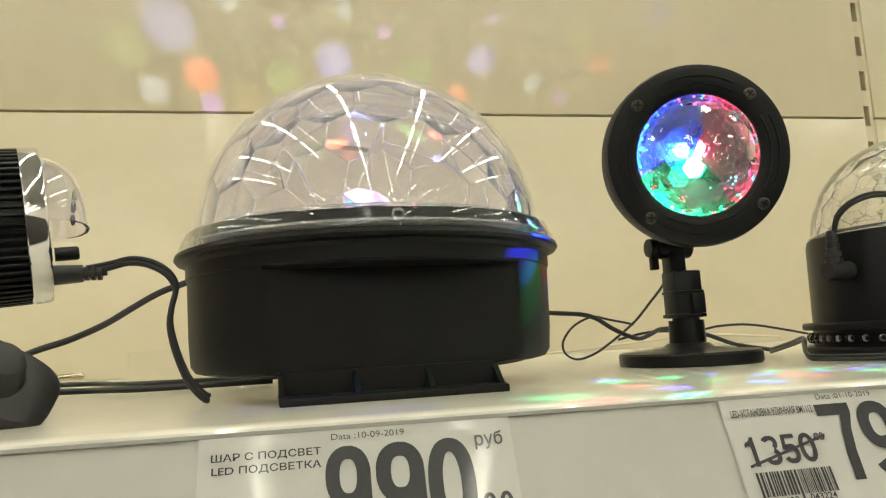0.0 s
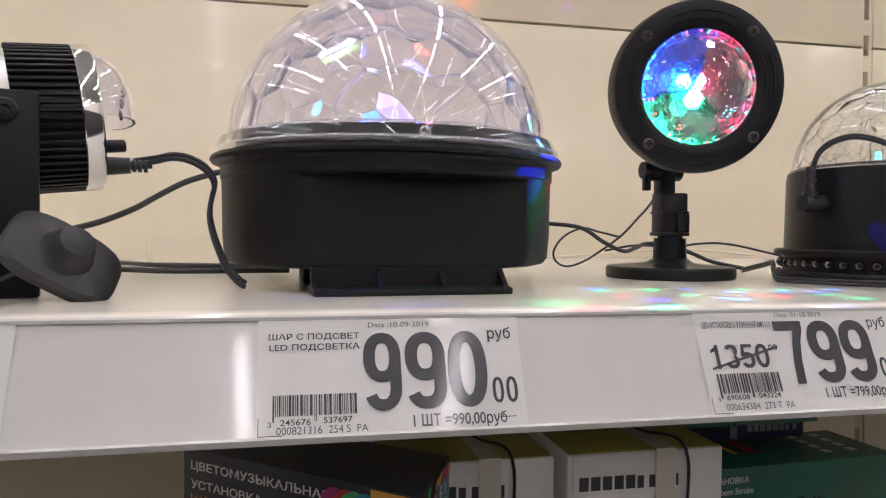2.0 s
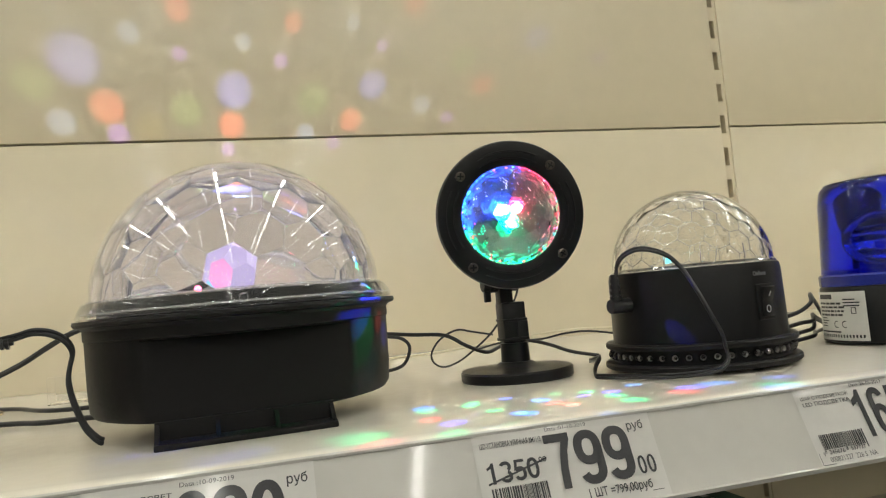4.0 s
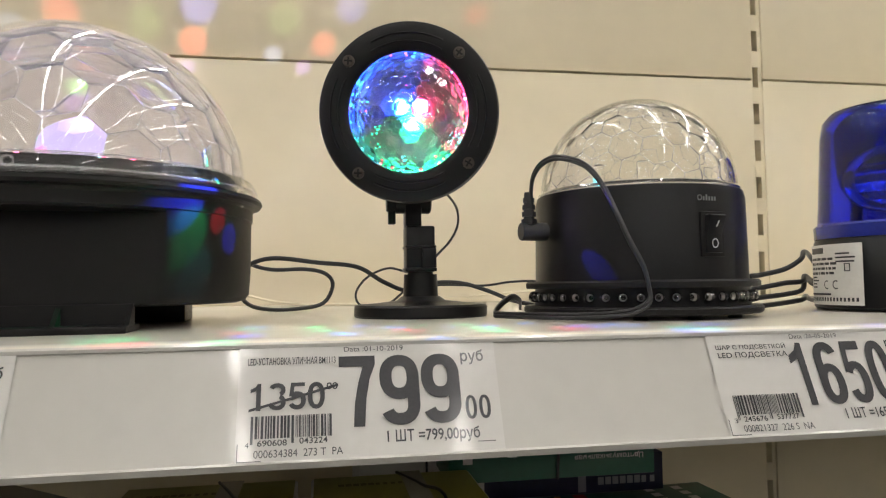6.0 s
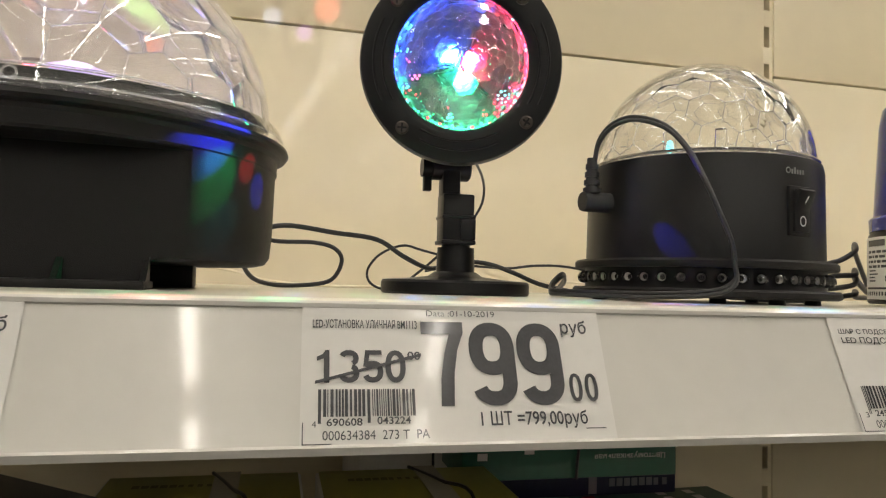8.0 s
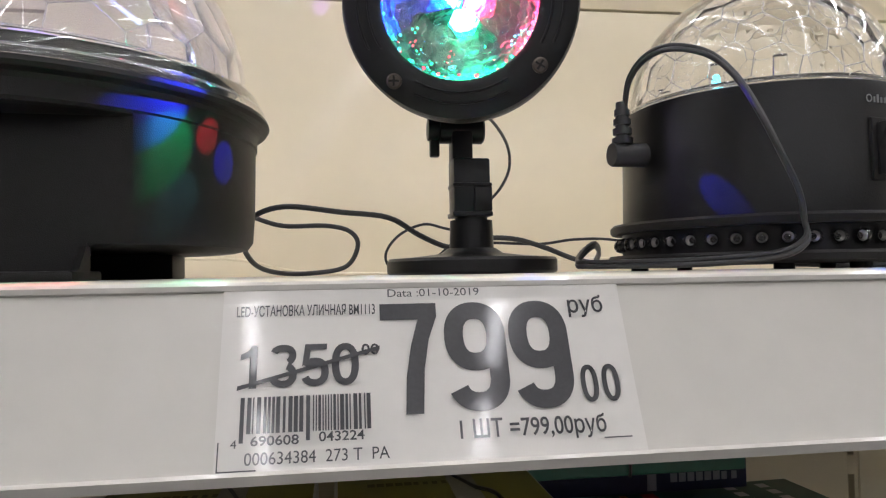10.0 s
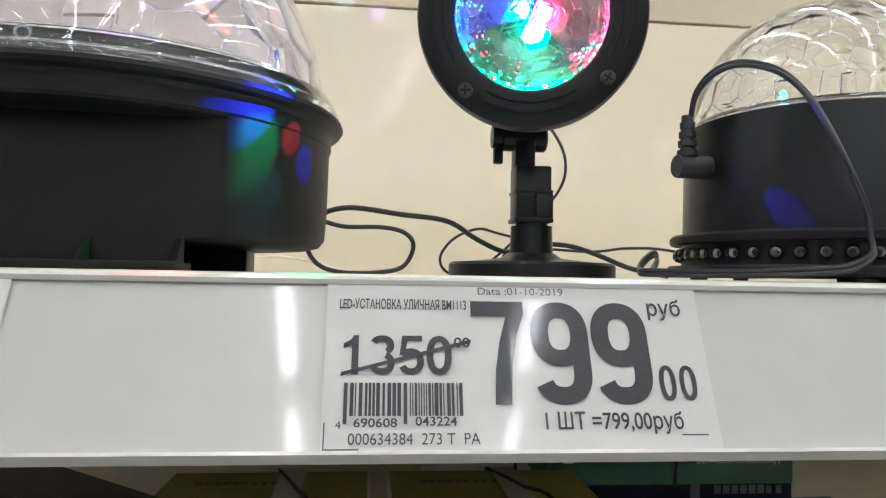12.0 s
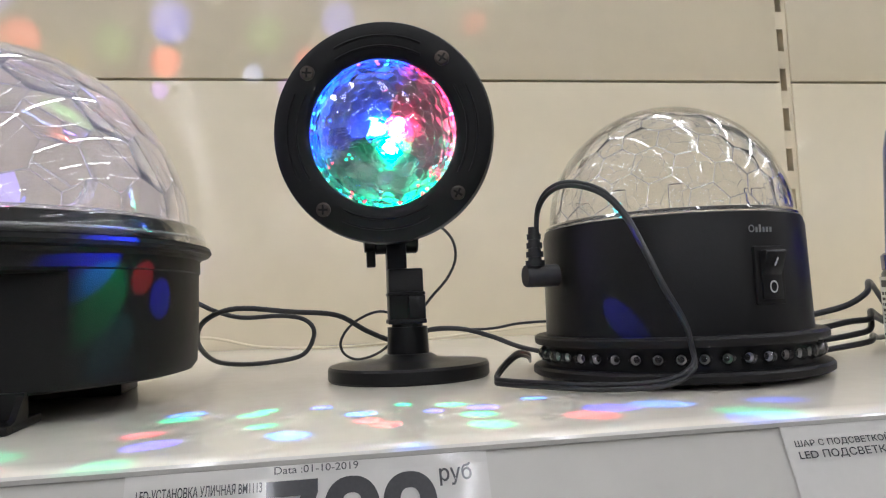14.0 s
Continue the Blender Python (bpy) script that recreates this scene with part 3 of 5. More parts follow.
        stalk = tube([(reach * c, reach * q, 0.078), (reach * c, reach * q, 0.0785 + rise)], 0.0006, 6)
        part("led_stalk", stalk, STEEL, ob)
        part("led", lathe([(0.0, 0), (0.0012, 0), (0.0012, 0.0010), (0.0008, 0.0020), (0.0, 0.0023)], 12, pose(reach * c, reach * q, 0.0785 + rise)), mat, ob, "lit coloured led")
    return ob


dome_projector()


# ---- garden projector on a post ----
HEAD = Vector((0.404, 0.131, 1.4245))
FACE = Vector((-0.21, -0.972, -0.115)).normalized()


def garden_projector():
    ob = thing("garden_projector", 0.418, 0.187, SH, "black round spotlight projector on a post and disc base, lit", "projector lamp")
    origin = Vector((0.418, 0.187, SH))
    turn = FACE.to_track_quat("Z", "Y").to_matrix().to_4x4()
    base = lathe([(0.0, 0.0), (0.0438, 0.0), (0.0448, 0.0012), (0.0448, 0.0068), (0.0438, 0.0082), (0.030, 0.0092), (0.0165, 0.0108), (0.0128, 0.0135), (0.0, 0.0135)], 72)
    part("base_plate", base, BLACK_SMOOTH, ob)
    part("lower_post", lathe([(0.0, 0.0120), (0.0118, 0.0120), (0.0112, 0.0275), (0.0112, 0.0282), (0.0, 0.0282)], 32), BLACK_SMOOTH, ob)
    part("post_collar", lathe([(0.0, 0.0280), (0.0086, 0.0280), (0.0086, 0.0300), (0.0, 0.0300)], 24), BLACK, ob)
    clip = box(-0.0104, 0.0090, -0.0085, 0.0085, 0.0298, 0.0605, 0.0012)
    box(-0.0112, 0.0100, -0.0095, 0.0095, 0.0300, 0.0325, 0.0006, bm=clip)
    box(-0.0109, 0.0098, -0.0092, 0.0092, 0.0455, 0.0475, 0.0006, bm=clip)
    box(0.0002, 0.0096, -0.0100, -0.0084, 0.0325, 0.0455, 0.0006, bm=clip)
    part("clip_joint", clip, BLACK_SMOOTH, ob)
    part("upper_post", box(-0.0105, 0.0005, -0.006, 0.006, 0.0590, 0.0800, 0.001), BLACK_SMOOTH, ob)
    hinge = lathe([(0.0, -0.0130), (0.0062, -0.0130), (0.0072, -0.0122), (0.0072, 0.0105), (0.0062, 0.0115), (0.0, 0.0115)], 28, pose(-0.004, 0.001, 0.0765, 0, 90, 0))
    part("hinge", hinge, BLACK_SMOOTH, ob)
    knob = lathe([(0.0, 0.0), (0.0058, 0.0), (0.0066, 0.002), (0.0060, 0.006), (0.0, 0.0066)], 16, pose(-0.0165, 0.0, 0.0765, 0, -90, 0))
    box(-0.0215, -0.0165, -0.0025, 0.0025, 0.0620, 0.0765, 0.0008, bm=knob)
    part("clamp_knob", knob, BLACK_SMOOTH, ob)

    at_head = Matrix.Translation(HEAD - origin) @ turn
    # front ring: an annulus with a stepped inner seat
    ring = lathe([(0.0362, -0.012), (0.0362, 0.0012), (0.0372, 0.0022), (0.0395, 0.0030), (0.0505, 0.0030), (0.0535, 0.0016), (0.0545, -0.0016), (0.0545, -0.012), (0.0362, -0.012)], 96, at_head)
    part("front_ring", ring, BLACK_METAL, ob)
    shellp = [(0.0540, -0.0125), (0.0525, -0.022), (0.0490, -0.038), (0.0440, -0.050), (0.034, -0.058), (0.015, -0.061), (0.0, -0.061)]
    part("housing", lathe(shellp, 72, at_head), BLACK_METAL, ob)
    part("neck", box(-0.0045, 0.0045, -0.004, 0.010, 0.0700, 0.0940, 0.001, Matrix.Translation((-0.004, 0.003, 0))), BLACK_SMOOTH, ob)
    # raised ribs on the ring
    for centre in (0, 90, 180, 270):
        for r in (0.0418, 0.0468):
            arc = bmesh.new()
            span = 30 if r < 0.045 else 27
            pts = [at_head @ Vector((r * math.cos(radians(centre + a)), r * math.sin(radians(centre + a)), 0.0030)) for a in range(-span, span + 1, 6)]
            tube(pts, 0.00065, 6, arc, 2)
            part("ring_rib", arc, BLACK_METAL, ob)
    # screws
    for p in ((0.369, 0.134, 1.455), (0.433, 0.118, 1.458), (0.375, 0.142, 1.389), (0.440, 0.129, 1.394)):
        q = at_head.inverted() @ (Vector(p) - origin)
        m = at_head @ Matrix.Translation((q.x, q.y, 0.0028)) @ pose(0, 0, 0, 0, 0, 25 + 900 * q.x)
        s = part("screw", lathe([(0.0, 0.0), (0.0036, 0.0), (0.0036, 0.0008), (0.0028, 0.0014), (0.0, 0.0015)], 20, m), SCREW, ob, "dark cross-head screw")
        cross = box(-0.0024, 0.0024, -0.0005, 0.0005, 0.0012, 0.0017)
        box(-0.0005, 0.0005, -0.0024, 0.0024, 0.0012, 0.00172, bm=cross)
        bmesh.ops.transform(cross, matrix=m, verts=cross.verts)
        part("screw_slot", cross, BLACK, s)
    # lens, bowl and the three lit chips
    lens = cells(0.0385, 4, 0.0135, 0.0, 0.78, 40)
    bmesh.ops.transform(lens, matrix=at_head @ Matrix.Translation((0, 0, -0.0128)), verts=lens.verts)
    for f in lens.faces:
        f.smooth = False
    # the inside is cut into larger facets
    inner = cells(0.0366, 3, 0.0135, 0.0, 0.78, 70)
    bmesh.ops.transform(inner, matrix=at_head @ Matrix.Translation((0, 0, -0.0128)), verts=inner.verts)
    data = bpy.data.meshes.new("inner_lens")
    bmesh.ops.reverse_faces(inner, faces=inner.faces)
    inner.to_mesh(data)
    inner.free()
    lens.from_mesh(data)
    bpy.data.meshes.remove(data)
    g = part_mixed("lens", lens, LENS_GLASS, ob, "faceted clear lens lit red green and blue")
    g.visible_shadow = False
    net, ridges = cells(0.0385, 4, 0.0135, 0.0, 0.78, 40), bmesh.new()
    for e in net.edges:
        if e.is_manifold:
            tube([e.verts[0].co, e.verts[1].co], 0.00009, 4, ridges, 1)
    net.free()
    bmesh.ops.transform(ridges, matrix=at_head @ Matrix.Translation((0, 0, -0.0128)), verts=ridges.verts)
    tagged(part("facet_ridge", ridges, CLEAR_BEAD, g, "fine clear edges between the facets"), kind="stuff").visible_shadow = False
    bowl = cells(0.0362, 3, 0.001, 0.0, 0.62, 15)
    bmesh.ops.transform(bowl, matrix=at_head @ pose(0, 0, 0.0015, 180, 0, 0), verts=bowl.verts)
    bmesh.ops.reverse_faces(bowl, faces=bowl.faces)
    part("bowl", bowl, REFLECTOR, ob, "silvered mosaic reflector bowl", False)
    # three coloured diodes; thin added baffles hold each one's light to its own third of the bowl
    for x, y, r, mat, tint in ((-0.0050, 0.0053, 0.0058, (DIODE_BLUE, HOT_BLUE), "lit blue diode"), (0.0066, 0.0042, 0.0050, (DIODE_RED, HOT_RED), "lit red diode"), (0.0012, -0.0054, 0.0056, (DIODE_GREEN, HOT_GREEN), "lit green diode")):
        seat = at_head @ Matrix.Translation((x, y, -0.0165))
        diode = part("diode", lathe([(r, -0.004), (r, 0.0012), (r * 0.86, 0.0026), (0.0, 0.0026)], 16, seat), mat[0], ob, tint)
        # pale emitting cap added for the overexposed white centre of the diode
        part("hot_core", lathe([(r * 0.80, 0.0026), (r * 0.76, 0.0034), (r * 0.4, 0.0043), (0.0, 0.0046)], 16, seat), mat[1], diode, "near-white glow put in for the diode's blown-out centre")
    for turned in (72, 192, 318):
        part("vane", box(0.0005, 0.0210, -0.0003, 0.0003, -0.0200, -0.0095, 0, at_head @ pose(0, 0, 0, 0, 0, turned)), REFLECTOR, ob)
    # glowing specks imitate coloured glints round the lens's foot and low in the bowl
    rng = random.Random(21)
    for k in range(64):
        rim = k < 38
        a = radians(360 / 38 * k + rng.uniform(-4, 4)) if rim else radians(rng.uniform(150, 380))
        r = 0.0346 + rng.uniform(-0.0012, 0.0002) if rim else rng.uniform(0.022, 0.033)
        rise = 0.0004 if rim else 0.0016 - 0.62 * math.sqrt(0.0362 ** 2 - r * r)
        size = rng.uniform(0.0006, 0.0011) if rim else rng.uniform(0.0004, 0.0008)
        chip = lathe([(0.0, 0), (size, 0), (size, 0.0006), (0.0, 0.0011)], 6, at_head @ Matrix.Translation((r * math.cos(a), r * math.sin(a), rise)))
        side = math.degrees(a) % 360
        mat = rng.choice((SPARK_PINK, SPARK_RED, SPARK_CYAN)) if side < 70 or side > 318 else rng.choice((SPARK_CYAN, SPARK_BLUE, SPARK_PINK)) if side < 200 else rng.choice((SPARK_CYAN, SPARK_GREEN, SPARK_GREEN, SPARK_RED))
        part("led", chip, mat, ob, "tiny glowing speck put in as a coloured glint")
    return ob


garden_projector()


# ---- small dome light with a ring of diodes ----
def diode_dome_light():
    X, Y = 0.548, 0.130
    ob = thing("diode_dome_light", X, Y, SH, "black drum light with clear swirled dome and diode ring", "disco light")
    part("lower_flange", lathe([(0.0, 0.0025), (0.0700, 0.0025), (0.0715, 0.0035), (0.0715, 0.0060), (0.0705, 0.0072), (0.0, 0.0072)], 96), BLACK, ob)
    part("diode_band", lathe([(0.0, 0.0070), (0.0645, 0.0070), (0.0645, 0.0180), (0.0, 0.0180)], 96), BLACK_SMOOTH, ob)
    part("upper_flange", lathe([(0.0, 0.0176), (0.0695, 0.0176), (0.0702, 0.0186), (0.0702, 0.0208), (0.0690, 0.0220), (0.0, 0.0220)], 96), BLACK, ob)
    part("body", lathe([(0.0, 0.0215), (0.0640, 0.0215), (0.0632, 0.070), (0.0622, 0.0742), (0.0612, 0.0748), (0.0, 0.0748)], 96), BLACK_SMOOTH, ob)
    dome = part_mixed("dome", shell(0.0598, 3, 0.0, 0.0040, 0.0012, 65), CLEAR_WAVY, ob, "clear swirled plastic dome")
    dome.matrix_basis = pose(0, 0, 0.0755)
    dome.visible_shadow = False
    # thin ridges added in place of the lamp rows' swirled reflections
    net, ridges = cells(0.0598 - 0.0040, 3, 0.0, 0.0, 1.0, 65), bmesh.new()
    for e in net.edges:
        if e.is_manifold:
            tube([e.verts[0].co * 0.996, e.verts[1].co * 0.996], 0.00028, 5, ridges, 1)
    net.free()
    tagged(part("facet_ridge", ridges, CLEAR_BEAD, dome, "thin clear ridges added to give bright reflected streaks"), kind="stuff").visible_shadow = False
    part("dome_rim", lathe([(0.0612, 0.0750), (0.0616, 0.0760), (0.0604, 0.0772), (0.0592, 0.0760), (0.0612, 0.0750)], 80), CLEAR_RING, ob).visible_shadow = False
    for a in (20, 95, 150, 215, 250, 330):
        c = (0.042 * math.cos(radians(a)), 0.042 * math.sin(radians(a)))
        part("inner_stud", lathe([(0.0, 0.0752), (0.0034, 0.0752), (0.0030, 0.0900), (0.0, 0.0905)], 12, Matrix.Translation((*c, 0))), CLEAR, ob).visible_shadow = False
    part("tiny_led", lathe([(0.0, 0.0752), (0.0018, 0.0752), (0.0014, 0.0790), (0.0, 0.080)], 10, Matrix.Translation((-0.038, -0.030, 0.004))), SPARK_CYAN, ob, "tiny blue led")
    for a in (25, 100, 170, 245, 275, 310):
        part("foot", lathe([(0.0, 0.0), (0.004, 0.0), (0.004, 0.003), (0.0, 0.003)], 14, Matrix.Translation((0.058 * math.cos(radians(a)), 0.058 * math.sin(radians(a)), 0))), BLACK, ob)
    clear = lathe([(0.0034, 0.0), (0.0034, 0.0018), (0.0028, 0.0034), (0.0015, 0.0044), (0.0, 0.0047)], 14)
    for f in clear.faces:
        f.smooth = True
    n = len(clear.faces)
    lathe([(0.0015, 0.0012), (0.0008, 0.0004), (0.0, 0.0004)], 14, bm=clear)
    for f in list(clear.faces)[n:]:
        f.material_index = 1
    bulb = bpy.data.meshes.new("diode")
    clear.to_mesh(bulb)
    clear.free()
    bulb.materials.append(LED_CLEAR)
    bulb.materials.append(STEEL)
    for k in range(44):
        d = new("diode", bulb)
        d.parent = ob
        a = 360 * k / 44
        d.matrix_basis = pose(0, 0, 0.0125, 0, 0, a) @ pose(0.0640, 0, 0, 0, 90, 0)
    # rocker switch, let into the drum
    a = -90 + 13
    m = pose(0, 0, 0, 0, 0, a) @ pose(0.0622, 0, 0.0465, 90, 0, 90)
    sw = part("switch", box(-0.0082, 0.0082, -0.0125, 0.0125, -0.002, 0.0022, 0.0008, m), BLACK, ob)
    # seesaw key: the upper half stands proud, the lower half is pressed in
    rocker = bmesh.new()
    side = [(-0.0102, 0.0), (-0.0102, 0.0034), (0.0, 0.0030), (0.0098, 0.0066), (0.0106, 0.0058), (0.0102, 0.0)]
    ends = [[rocker.verts.new((x, y, z)) for y, z in side] for x in (-0.0055, 0.0055)]
    for k in range(6):
        rocker.faces.new((ends[0][k], ends[0][(k + 1) % 6], ends[1][(k + 1) % 6], ends[1][k]))
    rocker.faces.new(ends[0][::-1])
    rocker.faces.new(ends[1])
    bmesh.ops.recalc_face_normals(rocker, faces=rocker.faces)
    bmesh.ops.bevel(rocker, geom=list(rocker.edges), offset=0.0004, segments=2, affect="EDGES", profile=0.5)
    bmesh.ops.transform(rocker, matrix=m, verts=rocker.verts)
    part("rocker", rocker, BLACK_SMOOTH, sw)
    mark = lathe([(0.0017, 0.0), (0.0022, 0.0), (0.0022, 0.0002), (0.0017, 0.0002), (0.0017, 0.0)], 24, m @ Matrix.Translation((0, -0.0050, 0.0034)) @ Matrix.Diagonal((1, 1.2, 1, 1)))
    part("switch_mark", mark, PRINT_WHITE, sw)
    line = box(-0.00026, 0.00026, -0.0018, 0.0018, 0.0, 0.0003, 0, m @ pose(0.0004, 0.0055, 0.0052, 20, 0, -14))
    part("switch_mark", line, PRINT_WHITE, sw)
    # maker's mark as plain shapes
    lm = pose(0, 0, 0, 0, 0, a - 2) @ pose(0.0630, 0, 0.0665, 90, 0, 90)
    logo = lathe([(0.0011, 0), (0.0016, 0), (0.0016, 0.0002), (0.0011, 0.0002), (0.0011, 0)], 16, lm @ Matrix.Translation((-0.0055, 0, 0.0004)))
    for k, h in enumerate((0.0022, 0.0032, 0.0022, 0.0022, 0.0022)):
        box(-0.0033 + 0.0019 * k, -0.0023 + 0.0019 * k, -0.0015, -0.0015 + h, 0.0003, 0.0006, m=None, bm=(tmp := bmesh.new()))
        bmesh.ops.transform(tmp, matrix=lm, verts=tmp.verts)
        tmp_data = bpy.data.meshes.new("mark")
        tmp.to_mesh(tmp_data)
        tmp.free()
        logo.from_mesh(tmp_data)
        bpy.data.meshes.remove(tmp_data)
    part("logo", logo, LOGO_GREY, ob)
    # angled plug
    plug = lathe([(0.0, 0.0), (0.0050, 0.0), (0.0054, 0.001), (0.0054, 0.016), (0.0, 0.016)], 20, pose(-0.0805, -0.016, 0.0515, 0, 90, 6))
    part("angled_plug", plug, RUBBER, ob)
    sleeve = bmesh.new()
    for k in range(4):
        lathe([(0.0, 0.0), (0.0046 - 0.0004 * k, 0.0), (0.0046 - 0.0004 * k, 0.0026), (0.0, 0.0026)], 14, pose(-0.0755, -0.0165, 0.0560 + 0.0042 * k), bm=sleeve)
    lathe([(0.0, 0.0), (0.0034, 0.0), (0.0026, 0.020), (0.0, 0.020)], 14, pose(-0.0755, -0.0165, 0.0545), bm=sleeve)
    part("strain_relief", sleeve, RUBBER, ob)
    return ob


diode_dome_light()


# ---- blue beacon ----
def beacon():
    ob = thing("blue_beacon", 0.742, 0.134, SH, "blue rotating beacon on black drum with white rating sticker", "beacon lamp")
    part("body", lathe([(0.0, 0.001), (0.0525, 0.001), (0.0540, 0.0025), (0.0532, 0.0465), (0.0520, 0.0485), (0.0, 0.0485)], 80), BLACK_SMOOTH, ob)
    part("lens_rim", lathe([(0.0500, 0.0486), (0.0528, 0.0486), (0.0530, 0.0570), (0.0515, 0.0585), (0.0500, 0.0575), (0.0500, 0.0486)], 80), BLUE_RING, ob)
    part("lens", lathe([(0.0505, 0.0580), (0.0470, 0.120), (0.0450, 0.131), (0.0405, 0.1365), (0.025, 0.1390), (0.0, 0.1395), (0.0, 0.1375), (0.024, 0.1368), (0.039, 0.1345), (0.0430, 0.129), (0.0450, 0.119), (0.0484, 0.0580), (0.0505, 0.0580)], 80), BLUE_GLASS, ob, "blue translucent lens").visible_shadow = False
    part("reflector", lathe([(0.0, 0.0), (0.010, 0.001), (0.018, 0.006), (0.022, 0.013), (0.021, 0.013), (0.017, 0.008), (0.009, 0.003), (0.0, 0.002)], 32, pose(-0.004, -0.004, 0.085, 90, 0, -50)), CHROME, ob, "mirrored reflector")
    part("reflector_post", lathe([(0.0, 0.0487), (0.022, 0.0487), (0.022, 0.054), (0.010, 0.056), (0.009, 0.082), (0.0, 0.083)], 32), BLUE_SHELL, ob)
    part("rim_screw", lathe([(0.0, 0.0), (0.0024, 0.0), (0.0024, 0.0008), (0.0, 0.001)], 14, pose(-0.016, -0.0505, 0.0535, 90, 0, -17)), CHROME, ob)
    # sticker wrapped on the drum, with plain bars for its small print
    def wrap(rects, r, a0):
        bm = bmesh.new()
        for x0, y0, x1, y1 in rects:
            n = max(1, round((x1 - x0) / 0.004))
            for k in range(n):
                xs = [x0 + (x1 - x0) * (k + j) / n for j in (0, 1)]
                bm.faces.new([bm.verts.new((r * math.cos(a0 + x / r), r * math.sin(a0 + x / r), y)) for x, y in ((xs[0], y0), (xs[1], y0), (xs[1], y1), (xs[0], y1))])
        return bm
    a0 = radians(143)
    st = part("sticker", wrap([(0.0, 0.004, 0.058, 0.0445)], 0.0544, a0), STICKER, ob, "white rating sticker", False)
    rng = random.Random(5)
    rects = [(0.006, 0.0385, 0.0225, 0.0425)]
    for row in range(4):
        px, y = 0.006, 0.0340 - 0.0032 * row
        while px < 0.030:
            w = rng.uniform(0.0015, 0.005)
            rects.append((px, y, px + w, y + 0.0017))
            px += w + 0.0008
    for row in range(4):
        rects.append((0.007, 0.0155 + 0.0022 * row, 0.007 + rng.uniform(0.007, 0.010), 0.0164 + 0.0022 * row))
    px = 0.003
    while px < 0.044:
        rects.append((px, 0.0065, px + 0.0013, 0.0090))
        px += 0.0024
    rects += [(0.004, 0.0105, 0.028, 0.0118), (0.0375, 0.0262, 0.0381, 0.0315), (0.0405, 0.0262, 0.0411, 0.0315), (0.0375, 0.0262, 0.0411, 0.0268), (0.0375, 0.0309, 0.0411, 0.0315)]
    for row in range(3):
        rects.append((0.032, 0.0375 - 0.0026 * row, 0.032 + rng.uniform(0.008, 0.012), 0.0386 - 0.0026 * row))
    part("sticker_print", wrap([(a * 1.22, b, c * 1.22, d) for a, b, c, d in rects], 0.0547, a0), INK, st, "", False)
    bm = bmesh.new()
    for cx in (0.0305, 0.0390):
        for k in range(10):
            t0, t1 = radians(60 + 24 * k), radians(84 + 24 * k)
            pts = [(cx + r * math.cos(t), 0.0175 + r * math.sin(t)) for r, t in ((0.0022, t0), (0.0030, t0), (0.0030, t1), (0.0022, t1))]
            bm.faces.new([bm.verts.new((0.0548 * math.cos(a0 + x / 0.0548), 0.0548 * math.sin(a0 + x / 0.0548), y)) for x, y in pts])
    part("sticker_print", bm, INK, st, "", False)
    return ob


beacon()


def far_projector():
    ob = thing("black_spotlight", 0.885, 0.20, SH, "black drum spotlight standing behind the blue beacon", "spotlight")
    part("base", lathe([(0.0, 0.0), (0.055, 0.0), (0.056, 0.003), (0.052, 0.012), (0.0, 0.014)], 48), BLACK_SMOOTH, ob)
    part("stem", lathe([(0.0, 0.012), (0.012, 0.012), (0.012, 0.075), (0.0, 0.075)], 24), BLACK_SMOOTH, ob)
    part("drum", lathe([(0.0, -0.05), (0.038, -0.05), (0.042, -0.045), (0.042, 0.040), (0.0, 0.040)], 48, pose(0, 0, 0.112, 0, 90, 20)), BLACK_SMOOTH, ob)
    part("trim_ring", lathe([(0.040, 0.0), (0.044, 0.0), (0.044, 0.006), (0.040, 0.006), (0.040, 0.0)], 48, pose(0, 0, 0.112, 0, 90, 20) @ Matrix.Translation((0, 0, -0.030))), CHROME, ob)


far_projector()


